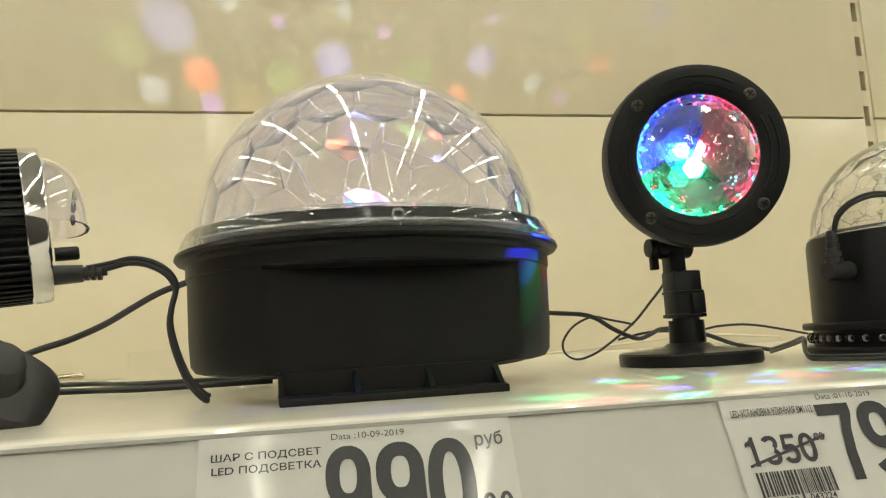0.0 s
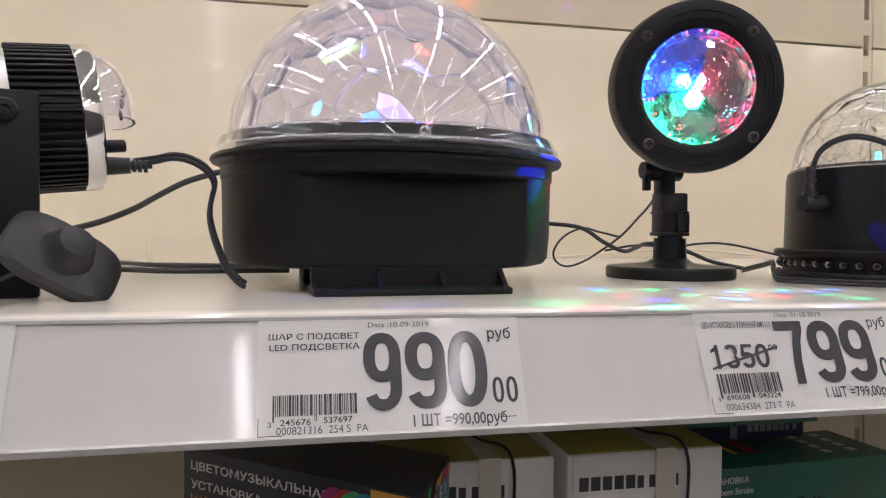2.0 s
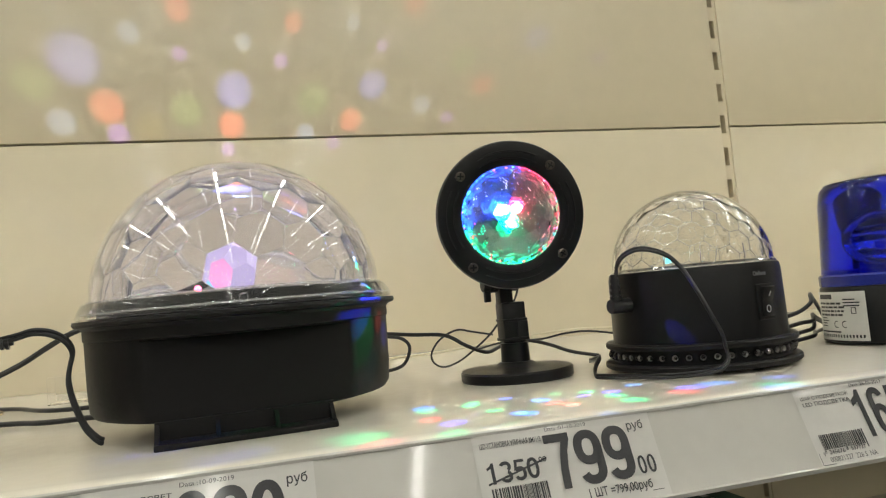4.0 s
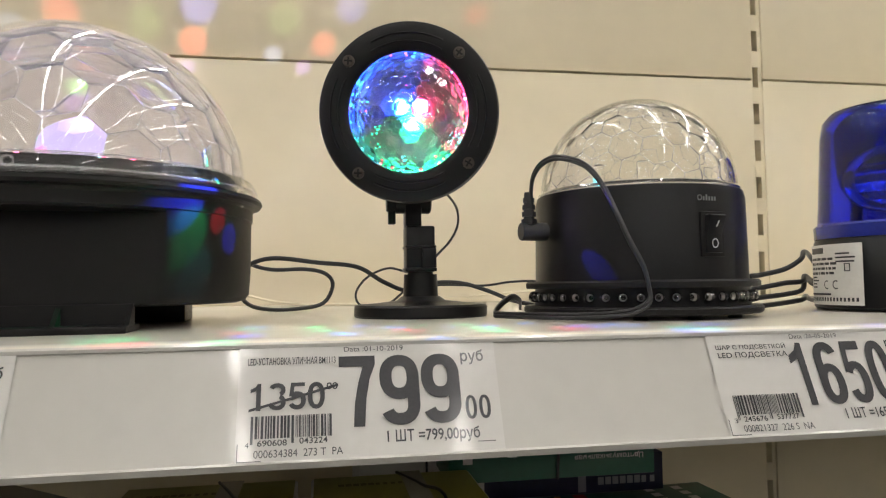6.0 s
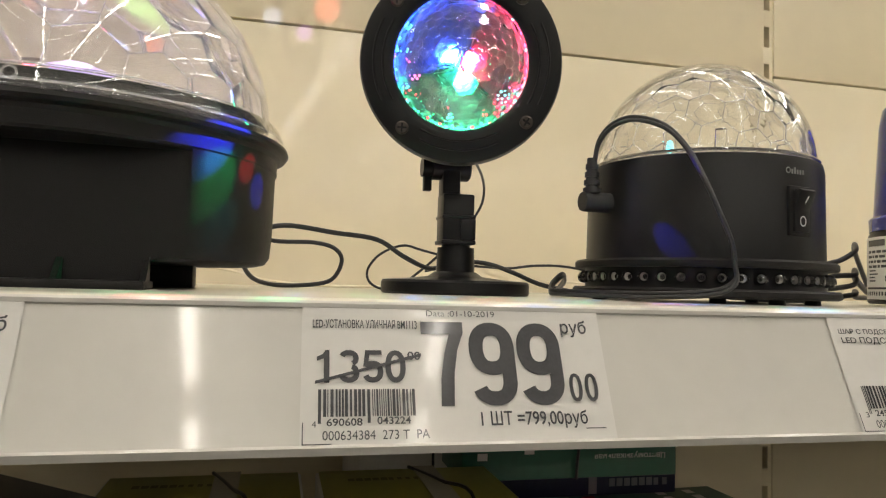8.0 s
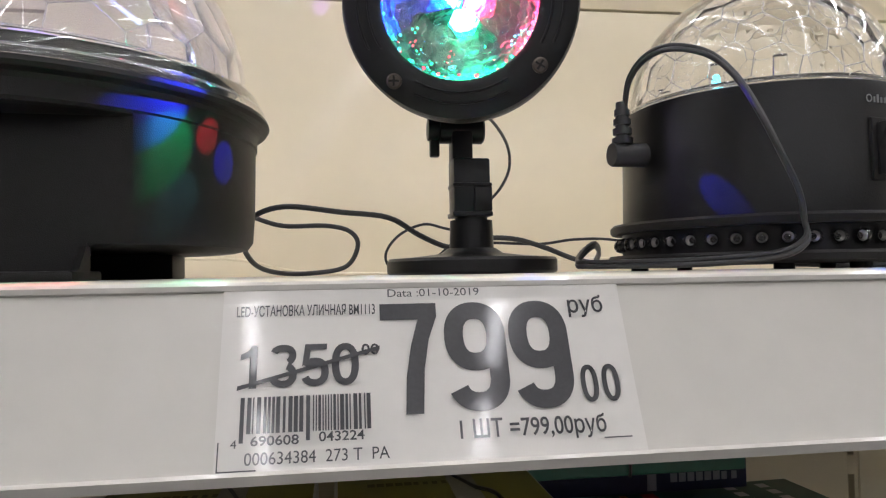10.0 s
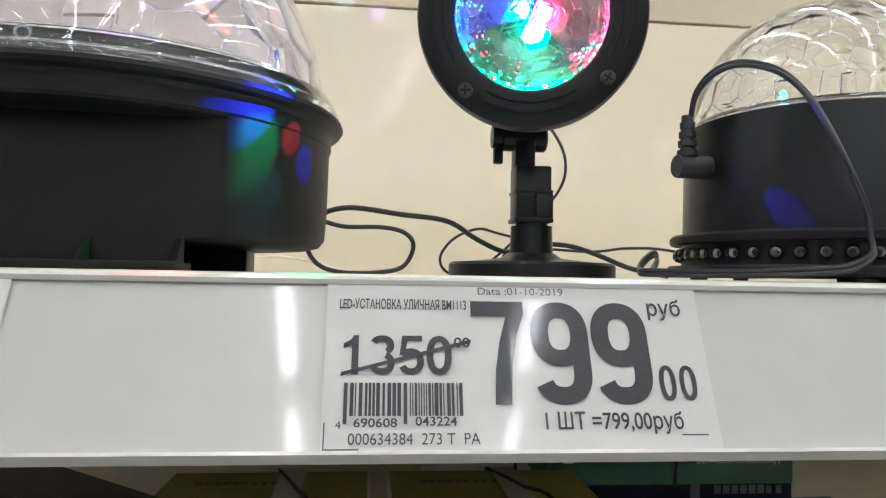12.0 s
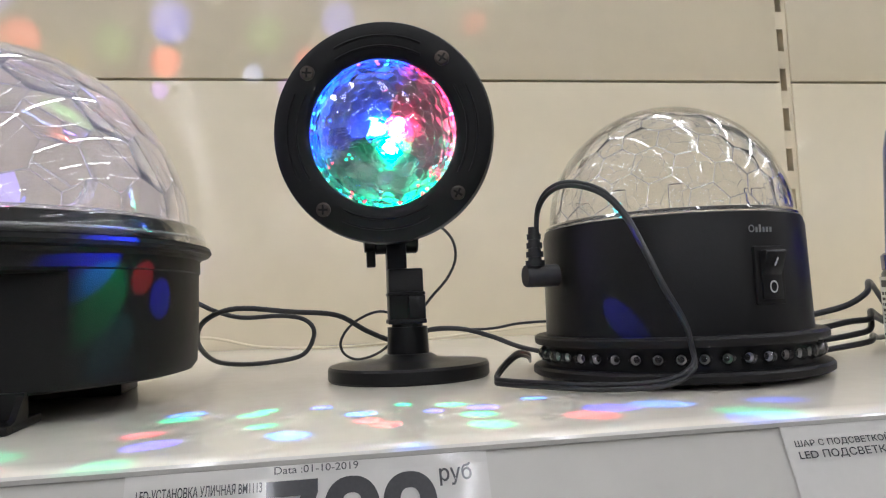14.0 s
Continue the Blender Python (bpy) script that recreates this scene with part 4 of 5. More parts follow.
# ---- ribbed effect light with its security tag ----
def ribbed_light():
    ob = thing("ribbed_effect_light", 0.050, 0.125, SH, "black ribbed drum effect light with chrome end ring", "effect light", turn=20)
    ax = pose(0, 0, 0.0888, 0, 83.5, 0)
    part("rear_drum", lathe([(0.0, -0.150), (0.030, -0.150), (0.0345, -0.145), (0.0345, -0.036), (0.0, -0.036)], 64, ax), STEEL, ob, "brushed steel rear drum")
    part("ribbed_drum", lathe([(0.0, -0.0365), (0.0350, -0.0365), (0.0350, -0.006), (0.0, -0.006)], 64, ax), BLACK_SMOOTH, ob)
    rib = mesh_of("rib", box(-0.0009, 0.0009, 0.0340, 0.0372, -0.0365, -0.0075, 0.0004, None, None, 1), BLACK_SMOOTH)
    for k in range(60):
        r = new("rib", rib)
        r.parent = ob
        r.matrix_basis = ax @ pose(0, 0, 0, 0, 0, 6 * k)
    part("end_ring", lathe([(0.0318, -0.008), (0.0370, -0.008), (0.0375, -0.0075), (0.0374, -0.0005), (0.0366, 0.0008), (0.0340, 0.0012), (0.0318, 0.0012), (0.0318, -0.008)], 72, ax), CHROME, ob, "polished chrome end ring")
    cap = lathe([(0.0335, 0.0), (0.0323, 0.006), (0.0283, 0.0120), (0.0205, 0.0168), (0.010, 0.0192), (0.0, 0.0198), (0.0, 0.0182), (0.010, 0.0176), (0.0198, 0.0153), (0.0270, 0.0108), (0.0308, 0.0052), (0.0318, 0.0), (0.0335, 0.0)], 64, ax)
    bmesh.ops.bisect_plane(cap, geom=list(cap.verts) + list(cap.edges) + list(cap.faces), plane_co=(0, 0, 0.0870), plane_no=(0, 0, -1), clear_outer=True)
    part("end_cap", cap, DOME, ob, "clear half dome over the end").visible_shadow = False
    for k, (a, rise) in enumerate(((-28, 0.0930), (-34, 0.0985), (-40, 0.1035))):
        part("slot", lathe([(0.0, 0.0), (0.0014, 0.0), (0.0014, 0.0006), (0.0, 0.0006)], 12, pose(0.0118, -0.012 - 0.003 * k, rise - 0.003, 90, 0, 50 - 4 * k) @ Matrix.Diagonal((1, 1.9, 1, 1))), BLACK_SMOOTH, ob)
    part("end_plate", lathe([(0.0, -0.006), (0.0317, -0.006), (0.0317, -0.001), (0.0, -0.001)], 48, ax), STEEL, ob, "brushed steel end plate")
    part("knob", lathe([(0.0, 0.0), (0.0034, 0.0), (0.0034, 0.0095), (0.0028, 0.0105), (0.0, 0.0105)], 14, pose(0.0050, -0.002, 0.0745, 0, 84, 0)), BLACK, ob)
    part("bracket", box(-0.140, -0.026, -0.0465, -0.0425, 0.0, 0.0925, 0.0015), BLACK_METAL, ob)
    part("bracket", box(-0.140, -0.026, 0.0425, 0.0465, 0.0, 0.0925, 0.0015), BLACK_METAL, ob)
    part("bracket_foot", box(-0.140, -0.028, -0.0465, 0.0465, 0.0, 0.004, 0.001), BLACK_METAL, ob)
    bolt = lathe([(0.0, 0.0), (0.0056, 0.0), (0.0056, 0.0012), (0.0046, 0.0024), (0.0022, 0.0026), (0.0020, 0.0010), (0.0, 0.0010)], 24, pose(-0.0395, -0.0465, 0.0830, 90, 0, 0))
    part("bolt", bolt, BLACK_SMOOTH, ob)
    plug = lathe([(0.0, 0.0), (0.0046, 0.0), (0.0049, 0.002), (0.0042, 0.0150), (0.0, 0.0150)], 16, pose(0.0022, -0.006, 0.0638, 0, 87, -14))
    for k in range(4):
        lathe([(0.0, 0.0), (0.0034, 0.0), (0.0034, 0.0018), (0.0, 0.0018)], 14, pose(0.0150 + 0.0027 * k, -0.0088 - 0.0007 * k, 0.0645, 0, 87, -14), bm=plug)
    lathe([(0.0, 0.0), (0.0027, 0.0), (0.0018, 0.014), (0.0, 0.014)], 12, pose(0.0135, -0.0085, 0.0645, 0, 87, -14), bm=plug)
    part("power_plug", plug, RUBBER, ob)


ribbed_light()


def security_tag():
    ob = thing("security_tag", 0.052, 0.060, SH, "dark grey rounded security tag leaning on the shelf", "security tag")
    face = Vector((0.60, -0.58, 0.55)).normalized()
    m = Matrix.Translation((0.003, -0.002, 0.0185)) @ face.to_track_quat("Z", "Y").to_matrix().to_4x4() @ pose(0, 0, 0, 0, 0, -38)
    pad = bmesh.new()
    ring = []
    for k in range(48):
        a = 2 * math.pi * k / 48
        c, s = math.cos(a), math.sin(a)
        e = 2 / 3.3
        ring.append((0.0248 * math.copysign(abs(c) ** e, c), 0.0182 * math.copysign(abs(s) ** e, s)))
    layers = [(0.90, -0.0038), (1.0, -0.0022), (1.0, 0.0008), (0.90, 0.0030), (0.55, 0.0042)]
    loops = [[pad.verts.new((x * f, y * f, z)) for x, y in ring] for f, z in layers]
    for a, b in zip(loops, loops[1:]):
        for k in range(48):
            pad.faces.new((a[k], a[(k + 1) % 48], b[(k + 1) % 48], b[k]))
    pad.faces.new(loops[0][::-1])
    pad.faces.new(loops[-1])
    bmesh.ops.transform(pad, matrix=m, verts=pad.verts)
    part("pad", pad, TAG, ob)
    part("pin_cap", lathe([(0.0140, 0.0026), (0.0112, 0.0044), (0.0096, 0.0078), (0.0088, 0.0112), (0.0074, 0.0138), (0.0050, 0.0150), (0.0025, 0.0155), (0.0, 0.0156)], 32, m), TAG, ob)


TAG = plain("dark_grey_tag_plastic", (0.017, 0.016, 0.0165), 0.45, grain=0.1, size=60, bump=0.2, bump_size=1800)
security_tag()


# ---- cables ----
def cable(name, label, points, radius=0.0016, mat=RUBBER, twin=False):
    ob = thing(name, *points[0][:2], SH, label, "cable")
    o = Vector((points[0][0], points[0][1], SH))
    part("cord", tube([Vector(p) - o for p in points], radius), mat, ob)
    if twin:
        part("cord", tube([Vector(p) - o + Vector((0.0003, 0.0010, 1.6 * radius)) for p in points], radius), mat, ob)
    return ob


cable("power_cable", "thin black cord looping from the ribbed light down the drum", [(0.070, 0.122, 1.3650), (0.081, 0.122, 1.3670), (0.090, 0.122, 1.3690), (0.099, 0.123, 1.3675), (0.107, 0.123, 1.3625), (0.111, 0.122, 1.3550), (0.1095, 0.120, 1.346), (0.109, 0.118, 1.337), (0.112, 0.115, 1.325), (0.1175, 0.112, 1.312), (0.1225, 0.110, 1.3055), (0.1262, 0.109, 1.3022), (0.1275, 0.110, 1.3016)], 0.0014, twin=True)
cable("power_cable", "thick charcoal cable rising behind the dome light", [(-0.08, 0.275, 1.312), (-0.022, 0.27, 1.324), (-0.001, 0.27, 1.331), (0.019, 0.27, 1.337), (0.040, 0.27, 1.346), (0.057, 0.27, 1.356), (0.073, 0.27, 1.365), (0.086, 0.27, 1.370), (0.104, 0.268, 1.3745), (0.135, 0.262, 1.374)], 0.0022, GREY_CABLE)
cable("power_cable", "black cord lying on the shelf behind the drums", [(-0.10, 0.40, 1.3030), (-0.008, 0.384, 1.303), (0.044, 0.325, 1.303), (0.098, 0.310, 1.303), (0.16, 0.30, 1.303)], 0.0020)
cable("power_cable", "black cord lying on the shelf behind the drums", [(-0.06, 0.275, 1.3030), (0.029, 0.259, 1.303), (0.065, 0.238, 1.303), (0.104, 0.238, 1.303), (0.15, 0.245, 1.303)], 0.0021)
cable("power_cable", "black cord looped once between drum and post", [(0.262, 0.31, 1.352), (0.276, 0.33, 1.349), (0.290, 0.33, 1.342), (0.310, 0.33, 1.336), (0.339, 0.33, 1.336), (0.356, 0.33, 1.332), (0.362, 0.33, 1.322), (0.354, 0.33, 1.307), (0.333, 0.33, 1.3025), (0.309, 0.322, 1.3025), (0.294, 0.300, 1.308), (0.2885, 0.275, 1.322), (0.296, 0.258, 1.3355), (0.316, 0.255, 1.3425), (0.350, 0.255, 1.3390), (0.379, 0.255, 1.3355), (0.398, 0.255, 1.3245), (0.416, 0.256, 1.3170), (0.430, 0.262, 1.3195), (0.444, 0.27, 1.323), (0.464, 0.27, 1.322), (0.484, 0.27, 1.316), (0.503, 0.265, 1.308), (0.523, 0.25, 1.303)], 0.0017)
cable("power_cable", "thin cord curled behind the post", [(0.445, 0.32, 1.328), (0.424, 0.322, 1.333), (0.409, 0.322, 1.336), (0.392, 0.322, 1.329), (0.382, 0.322, 1.317), (0.383, 0.322, 1.307), (0.393, 0.322, 1.3015), (0.408, 0.322, 1.305), (0.420, 0.31, 1.315), (0.434, 0.295, 1.330), (0.446, 0.289, 1.345), (0.458, 0.289, 1.358), (0.4645, 0.289, 1.3718), (0.460, 0.275, 1.3850), (0.442, 0.24, 1.3935), (0.420, 0.205, 1.395)], 0.0010)
cable("power_cable", "thin black cord running along the shelf back", [(0.425, 0.31, 1.316), (0.450, 0.30, 1.321), (0.488, 0.30, 1.320), (0.514, 0.30, 1.323), (0.546, 0.30, 1.322), (0.60, 0.29, 1.31)], 0.0010)
cable("pale_cord", "pale cream cord lying at the back of the shelf", [(0.20, 0.50, 1.318), (0.258, 0.50, 1.316), (0.306, 0.50, 1.305), (0.37, 0.50, 1.3015), (0.44, 0.50, 1.303), (0.518, 0.50, 1.308), (0.613, 0.50, 1.313), (0.72, 0.51, 1.306)], 0.0014, CREAM)
cable("power_cable", "black cord arching from the plug down to the shelf", [(0.4735, 0.1125, 1.372), (0.4735, 0.107, 1.382), (0.4755, 0.096, 1.3880), (0.4815, 0.085, 1.3895), (0.4915, 0.074, 1.3840), (0.4975, 0.065, 1.373), (0.5015, 0.057, 1.358), (0.5070, 0.053, 1.342), (0.5160, 0.056, 1.328), (0.5205, 0.060, 1.318), (0.5190, 0.057, 1.310), (0.5080, 0.057, 1.3045), (0.488, 0.068, 1.3025), (0.470, 0.088, 1.3022), (0.4535, 0.108, 1.3024), (0.4515, 0.116, 1.3030), (0.4580, 0.128, 1.3075), (0.4690, 0.142, 1.3120), (0.482, 0.170, 1.309), (0.494, 0.21, 1.303)], 0.0011, twin=True)
for a, b, c, d in ((1.325, 1.329, 1.336, 1.342), (1.316, 1.319, 1.320, 1.324), (1.309, 1.311, 1.314, 1.322), (1.303, 1.305, 1.307, 1.309)):
    cable("power_cable", "black cord bunched between drum and beacon", [(0.610, 0.20, 1.303 + (a - 1.303) * 0.4), (0.645, 0.17, a - 0.002), (0.660, 0.17, a), (0.679, 0.17, b), (0.692, 0.17, c), (0.706, 0.185, d), (0.735, 0.215, d - 0.004), (0.77, 0.24, 1.303 + (d - 1.303) * 0.3)], 0.0018)
cable("tag_lead", "thin grey lead of the security tag", [(-0.06, 0.070, 1.302), (-0.01, 0.062, 1.303), (0.022, 0.060, 1.307), (0.038, 0.062, 1.313)], 0.0011, GREY_CABLE)


def mains_plug():
    ob = thing("mains_plug", 0.0, 0.236, SH, "white flat mains plug with two brass pins lying on cords", "plug")
    body = box(-0.022, 0.0170, -0.0130, 0.0130, 0.0052, 0.0190, 0.004)
    for v in body.verts:
        v.co.y *= 1.0 - max(0.0, -v.co.x) * 18
    part("body", body, BOX_WHITE, ob)
    for y in (-0.0090, 0.0090):
        part("pin", lathe([(0.0, 0.0), (0.0020, 0.0), (0.0020, 0.0160), (0.0012, 0.0178), (0.0, 0.0180)], 14, pose(0.0165, y, 0.0125, 0, 88, 0)), BRASS, ob, "brass contact pin")
    part("cord", tube([(-0.020, 0, 0.011), (-0.045, 0.004, 0.006), (-0.09, 0.01, 0.0025), (-0.16, 0.0, 0.0025)], 0.0022), BOX_WHITE, ob)


BRASS = plain("nickel_brass_pin", (0.62, 0.55, 0.42), 0.22, metal=1.0, grain=0.08, size=90)
mains_plug()


def clear_tray():
    """A small folded tray of thin clear plastic, open at both ends, left at the back of the shelf."""
    ob = thing("clear_plastic_tray", 0.055, 0.415, SH, "small empty clear plastic tray at the shelf back", "plastic tray")
    for x0, x1, y0, y1 in ((-0.031, 0.031, -0.016, -0.0150), (-0.031, 0.031, 0.0150, 0.016)):
        part("side", box(x0, x1, y0, y1, 0.0012, 0.0265, 0.0003), CLEAR_EDGE, ob).visible_shadow = False
    part("bottom", box(-0.031, 0.031, -0.016, 0.016, 0.0, 0.0010, 0.0003), CLEAR_EDGE, ob).visible_shadow = False


FILM = glass("crinkled_clear_film", rough=0.04, ior=1.3, haze=0.03, gloss=1.0)
CLEAR_EDGE = glass("thin_clear_pvc", rough=0.05, ior=1.06, haze=0.01, gloss=0.0)
clear_tray()


# ---- cartons on the shelf below ----
TOP = SH - LOWER


def carton(x0, x1, y0, y1, h, mat, label, top=None, turn=0.0, lift=0.0):
    ob = thing("carton", (x0 + x1) / 2, y0, TOP + lift, label, "carton", "cartons on the lower shelf", turn)
    w, d = (x1 - x0) / 2, y1 - y0
    part("box", box(-w, w, 0, d, 0, h, 0.0012), mat, ob)
    if top:
        part("lid", box(-w + 0.002, w - 0.002, 0.002, d - 0.002, h - 0.0005, h + 0.0012, 0.0004), top, ob)
        part("lid_flap", box(-w + 0.004, w * 0.1, -0.0008, 0.0006, h - 0.030, h - 0.001, 0.0002), mat, ob)
    return ob, w, d, h


def face_print(ob, bm, mat, label=""):
    """Flat print laid on a carton's front (y = 0)."""
    for v in bm.verts:
        v.co = Vector((v.co.x, -0.0012 - v.co.z, v.co.y))
    return tagged(part("print", bm, mat, ob, "", False), label, kind="stuff")


def top_print(ob, bm, mat, h):
    for v in bm.verts:
        v.co = Vector((v.co.x, v.co.y, h + 0.0018))
    return tagged(part("print", bm, mat, ob, "", False), kind="stuff")


def wordmark(w, h, x0=0.0, y0=0.0, light_from=0.55, heavy=5, thin=4):
    """A maker's word as plain blocks in a row, the first group heavier than the second."""
    m = x0 + w * light_from
    step, fine = w * light_from / heavy, w * (1 - light_from) / thin
    first = bars([(x0 + step * k, y0, x0 + step * (k + 0.80), y0 + h * 0.8) for k in range(heavy)])
    second = bars([(m + fine * k, y0, m + fine * (k + 0.55), y0 + h * 0.72) for k in range(thin)])
    return [first, second]


def cartons():
    for x0, x1, seed in ((0.2105, 0.334, 3), (0.344, 0.467, 3)):
        ob, w, d, h = carton(x0, x1, 0.192, 0.274, 0.168, BOX_WHITE, "white carton with lime top, taped and strapped", BOX_LIME)
        for bm in wordmark(0.082, 0.0125, -0.053, h - 0.026):
            face_print(ob, bm, INK)
        for bm in wordmark(0.050, 0.008, -0.042, d * 0.62):
            top_print(ob, bm, PRINT_OLIVE, h)
        part("packing_tape", box(0.006, 0.022, -0.0016, d, h + 0.0020, h + 0.0024, 0), TAPE, ob)
        part("packing_tape", box(0.006, 0.022, -0.0024, -0.0016, 0.02, h + 0.0024, 0), TAPE, ob)
        part("strap", tube([(0.030, -0.002, 0.0), (0.030, -0.002, h * 0.6), (0.030, -0.0016, h + 0.001), (0.018, d * 0.5, h + 0.003), (0.004, d, h + 0.002)], 0.0012, 6), RUBBER, ob)
    ob, w, d, h = carton(0.385, 0.500, 0.36, 0.50, 0.20, BOX_WHITE, "white carton standing behind, in shade")
    for bm in wordmark(0.075, 0.012, -0.050, h - 0.030):
        face_print(ob, bm, INK)
    part("strap", tube([(0.002, -0.002, 0.0), (0.002, -0.002, h), (0.002, d, h + 0.002)], 0.0012, 6), RUBBER, ob)
    ob, w, d, h = carton(0.455, 0.637, 0.296, 0.45, 0.080, BOX_GREEN, "dark green carton lying upside down on others", lift=0.151)
    rng = random.Random(4)
    for k, (line, wide) in enumerate((("Цветомузыкальная", 0.062), ("установка", 0.036), ("Led Room Strobe", 0.050))):
        bm = lettering(line, -wide / 2, -0.003, wide / 2, 0.003, 0.015)
        bmesh.ops.transform(bm, matrix=Matrix.Translation((w - 0.042, 0.017 + 0.0115 * k, 0)) @ pose(0, 0, 0, 0, 0, 180), verts=bm.verts)
        face_print(ob, bm, PRINT_WHITE)
    face_print(ob, bars([(-w + 0.012, 0.016 + 0.0085 * k, -w + 0.020, 0.0215 + 0.0085 * k) for k in range(5)] + [(-w + 0.050, 0.020 + 0.0085 * k, -w + 0.058, 0.0255 + 0.0085 * k) for k in range(3)]), PRINT_WHITE)
    face_print(ob, bars([(-0.022, 0.034, -0.013, 0.056)]), PRINT_RED)
    face_print(ob, bars([(0.004, 0.036, 0.010, 0.054)]), PRINT_YELLOW)
    face_print(ob, bars([(0.013, 0.036, 0.018, 0.054)]), PRINT_WHITE)
    part("strap", tube([(0.002, -0.002, 0.0), (0.002, -0.002, h), (0.002, d, h + 0.002)], 0.0012, 6), RUBBER, ob)
    ob, w, d, h = carton(0.500, 0.681, 0.368, 0.46, 0.036, BOX_NAVY, "navy carton with pale lettering in a stack", lift=0.1145)
    for bm in wordmark(0.062, 0.009, w - 0.068, 0.008, 0.72, 6, 2):
        face_print(ob, bm, PRINT_PALE)
    face_print(ob, bars([(w - 0.088, 0.002, w - 0.080, 0.020)]), PRINT_PALE)
    ob, w, d, h = carton(0.505, 0.735, 0.300, 0.386, 0.112, BOX_GREEN, "dark green carton lying at the stack's foot", turn=3)
    carton(0.500, 0.680, 0.398, 0.50, 0.112, BOX_DARK, "black carton hidden under the stack")
    top_print(ob, bars([(0.045 + 0.030 * k, 0.014 + 0.016 * j, 0.054 + 0.030 * k, 0.024 + 0.016 * j) for k in range(2) for j in range(4)]), PRINT_WHITE, h)
    top_print(ob, bars([(-0.030, 0.03, -0.018, 0.07)]), PRINT_RED, h)
    top_print(ob, bars([(-0.048, 0.03, -0.042, 0.07)]), PRINT_YELLOW, h)
    face_print(ob, lettering("УСТАНОВКА", -w + 0.012, h - 0.014, -w + 0.060, h - 0.008, 0.01), PRINT_WHITE)
    face_print(ob, lettering("Led Room Strobe", -w + 0.012, h - 0.024, -w + 0.065, h - 0.018, 0.01), PRINT_WHITE)
    face_print(ob, lettering("LED", -w + 0.040, h - 0.035, -w + 0.060, h - 0.029, 0.02), PRINT_WHITE)
    # black carton with colourful end, standing askew
    ob, w, d, h = carton(0.0625, 0.2395, 0.1472, 0.2168, 0.1855, BOX_DARK, "black carton with rainbow printed end, standing askew", turn=-40.3)
    face_print(ob, lettering("ЦВЕТОМУЗЫКАЛЬНАЯ", w - 0.169, h - 0.0138, w - 0.0585, h - 0.0070, 0.02), PRINT_WHITE)
    face_print(ob, lettering("УСТАНОВКА", w - 0.169, h - 0.0248, w - 0.109, h - 0.0190, 0.02), PRINT_WHITE)
    face_print(ob, lettering("Led Room Strobe", w - 0.169, h - 0.0335, w - 0.120, h - 0.0285, 0.01), PRINT_YELLOW)
    face_print(ob, bars([(w - 0.0305, 0.0, w - 0.0005, h - 0.001)]), PRINT_YELLOW)
    top_print(ob, lettering("ЦВЕТОМУЗЫКАЛЬНАЯ", w - 0.146, 0.0345, w - 0.050, 0.0405, 0.01), PRINT_GREY, h)
    top_print(ob, lettering("УСТАНОВКА", w - 0.119, 0.0238, w - 0.067, 0.0288, 0.01), PRINT_GREY, h)
    top_print(ob, lettering("Led Room Strobe", w - 0.112, 0.0150, w - 0.058, 0.0178, 0.0), PRINT_GREY, h)
    end = pose(w + 0.0012, 0, 0, 90, 0, 90)

    def on_end(bm, mat, lift=0.0):
        bmesh.ops.transform(bm, matrix=pose(lift, 0, 0) @ end, verts=bm.verts)
        return tagged(part("print", bm, mat, ob, "", False), kind="stuff")

    def blot(y, z, r, q, lobes=3):
        bm = bmesh.new()
        bm.faces.new([bm.verts.new((y + r * (1 + 0.25 * math.sin(lobes * a)) * math.cos(a), h + z + q * math.sin(a + 0.5), 0)) for a in (2 * math.pi * j / 16 for j in range(16))])
        return bm

    for k, (y, z, r, q, mat) in enumerate(((0.034, -0.005, 0.004, 0.0030, PRINT_YELLOW), (0.041, -0.0045, 0.0055, 0.0032, PRINT_YELLOW), (0.047, -0.0042, 0.005, 0.0030, PRINT_RED), (0.052, -0.0050, 0.004, 0.0034, PRINT_MAGENTA), (0.058, -0.0045, 0.005, 0.0034, PRINT_RED), (0.0615, -0.0060, 0.003, 0.0040, PRINT_YELLOW), (0.0575, -0.0125, 0.005, 0.005, PRINT_TEAL), (0.058, -0.021, 0.005, 0.004, PRINT_TEAL), (0.0145, -0.0060, 0.0045, 0.0055, PRINT_GREEN), (0.006, -0.0145, 0.004, 0.005, PRINT_MAGENTA), (0.012, -0.030, 0.008, 0.007, PRINT_TEAL), (0.030, -0.036, 0.010, 0.008, PRINT_MAGENTA), (0.049, -0.036, 0.009, 0.008, PRINT_GREEN))):
        on_end(blot(y, z, r, q, 2 + k % 3), mat, 0.0002 + 0.00006 * k)
    for ch, y0, y1, zb, zt, mat in (("L", 0.0218, 0.0318, -0.0215, -0.0066, PRINT_MAGENTA), ("E", 0.0330, 0.0418, -0.0180, -0.0058, PRINT_TEAL), ("D", 0.0425, 0.0510, -0.0165, -0.0066, PRINT_BLUE)):
        on_end(bars([(y0, h + zb, y1, h + zt)]), mat, 0.0014)
        on_end(lettering(ch, y0 + 0.002, h + zb + 0.002, y1 - 0.002, h + zt - 0.0015, 0.03), PRINT_WHITE, 0.0018)
    on_end(bars([(0.0435, h - 0.0235, 0.0505, h - 0.0178)]), PRINT_YELLOW, 0.0014)
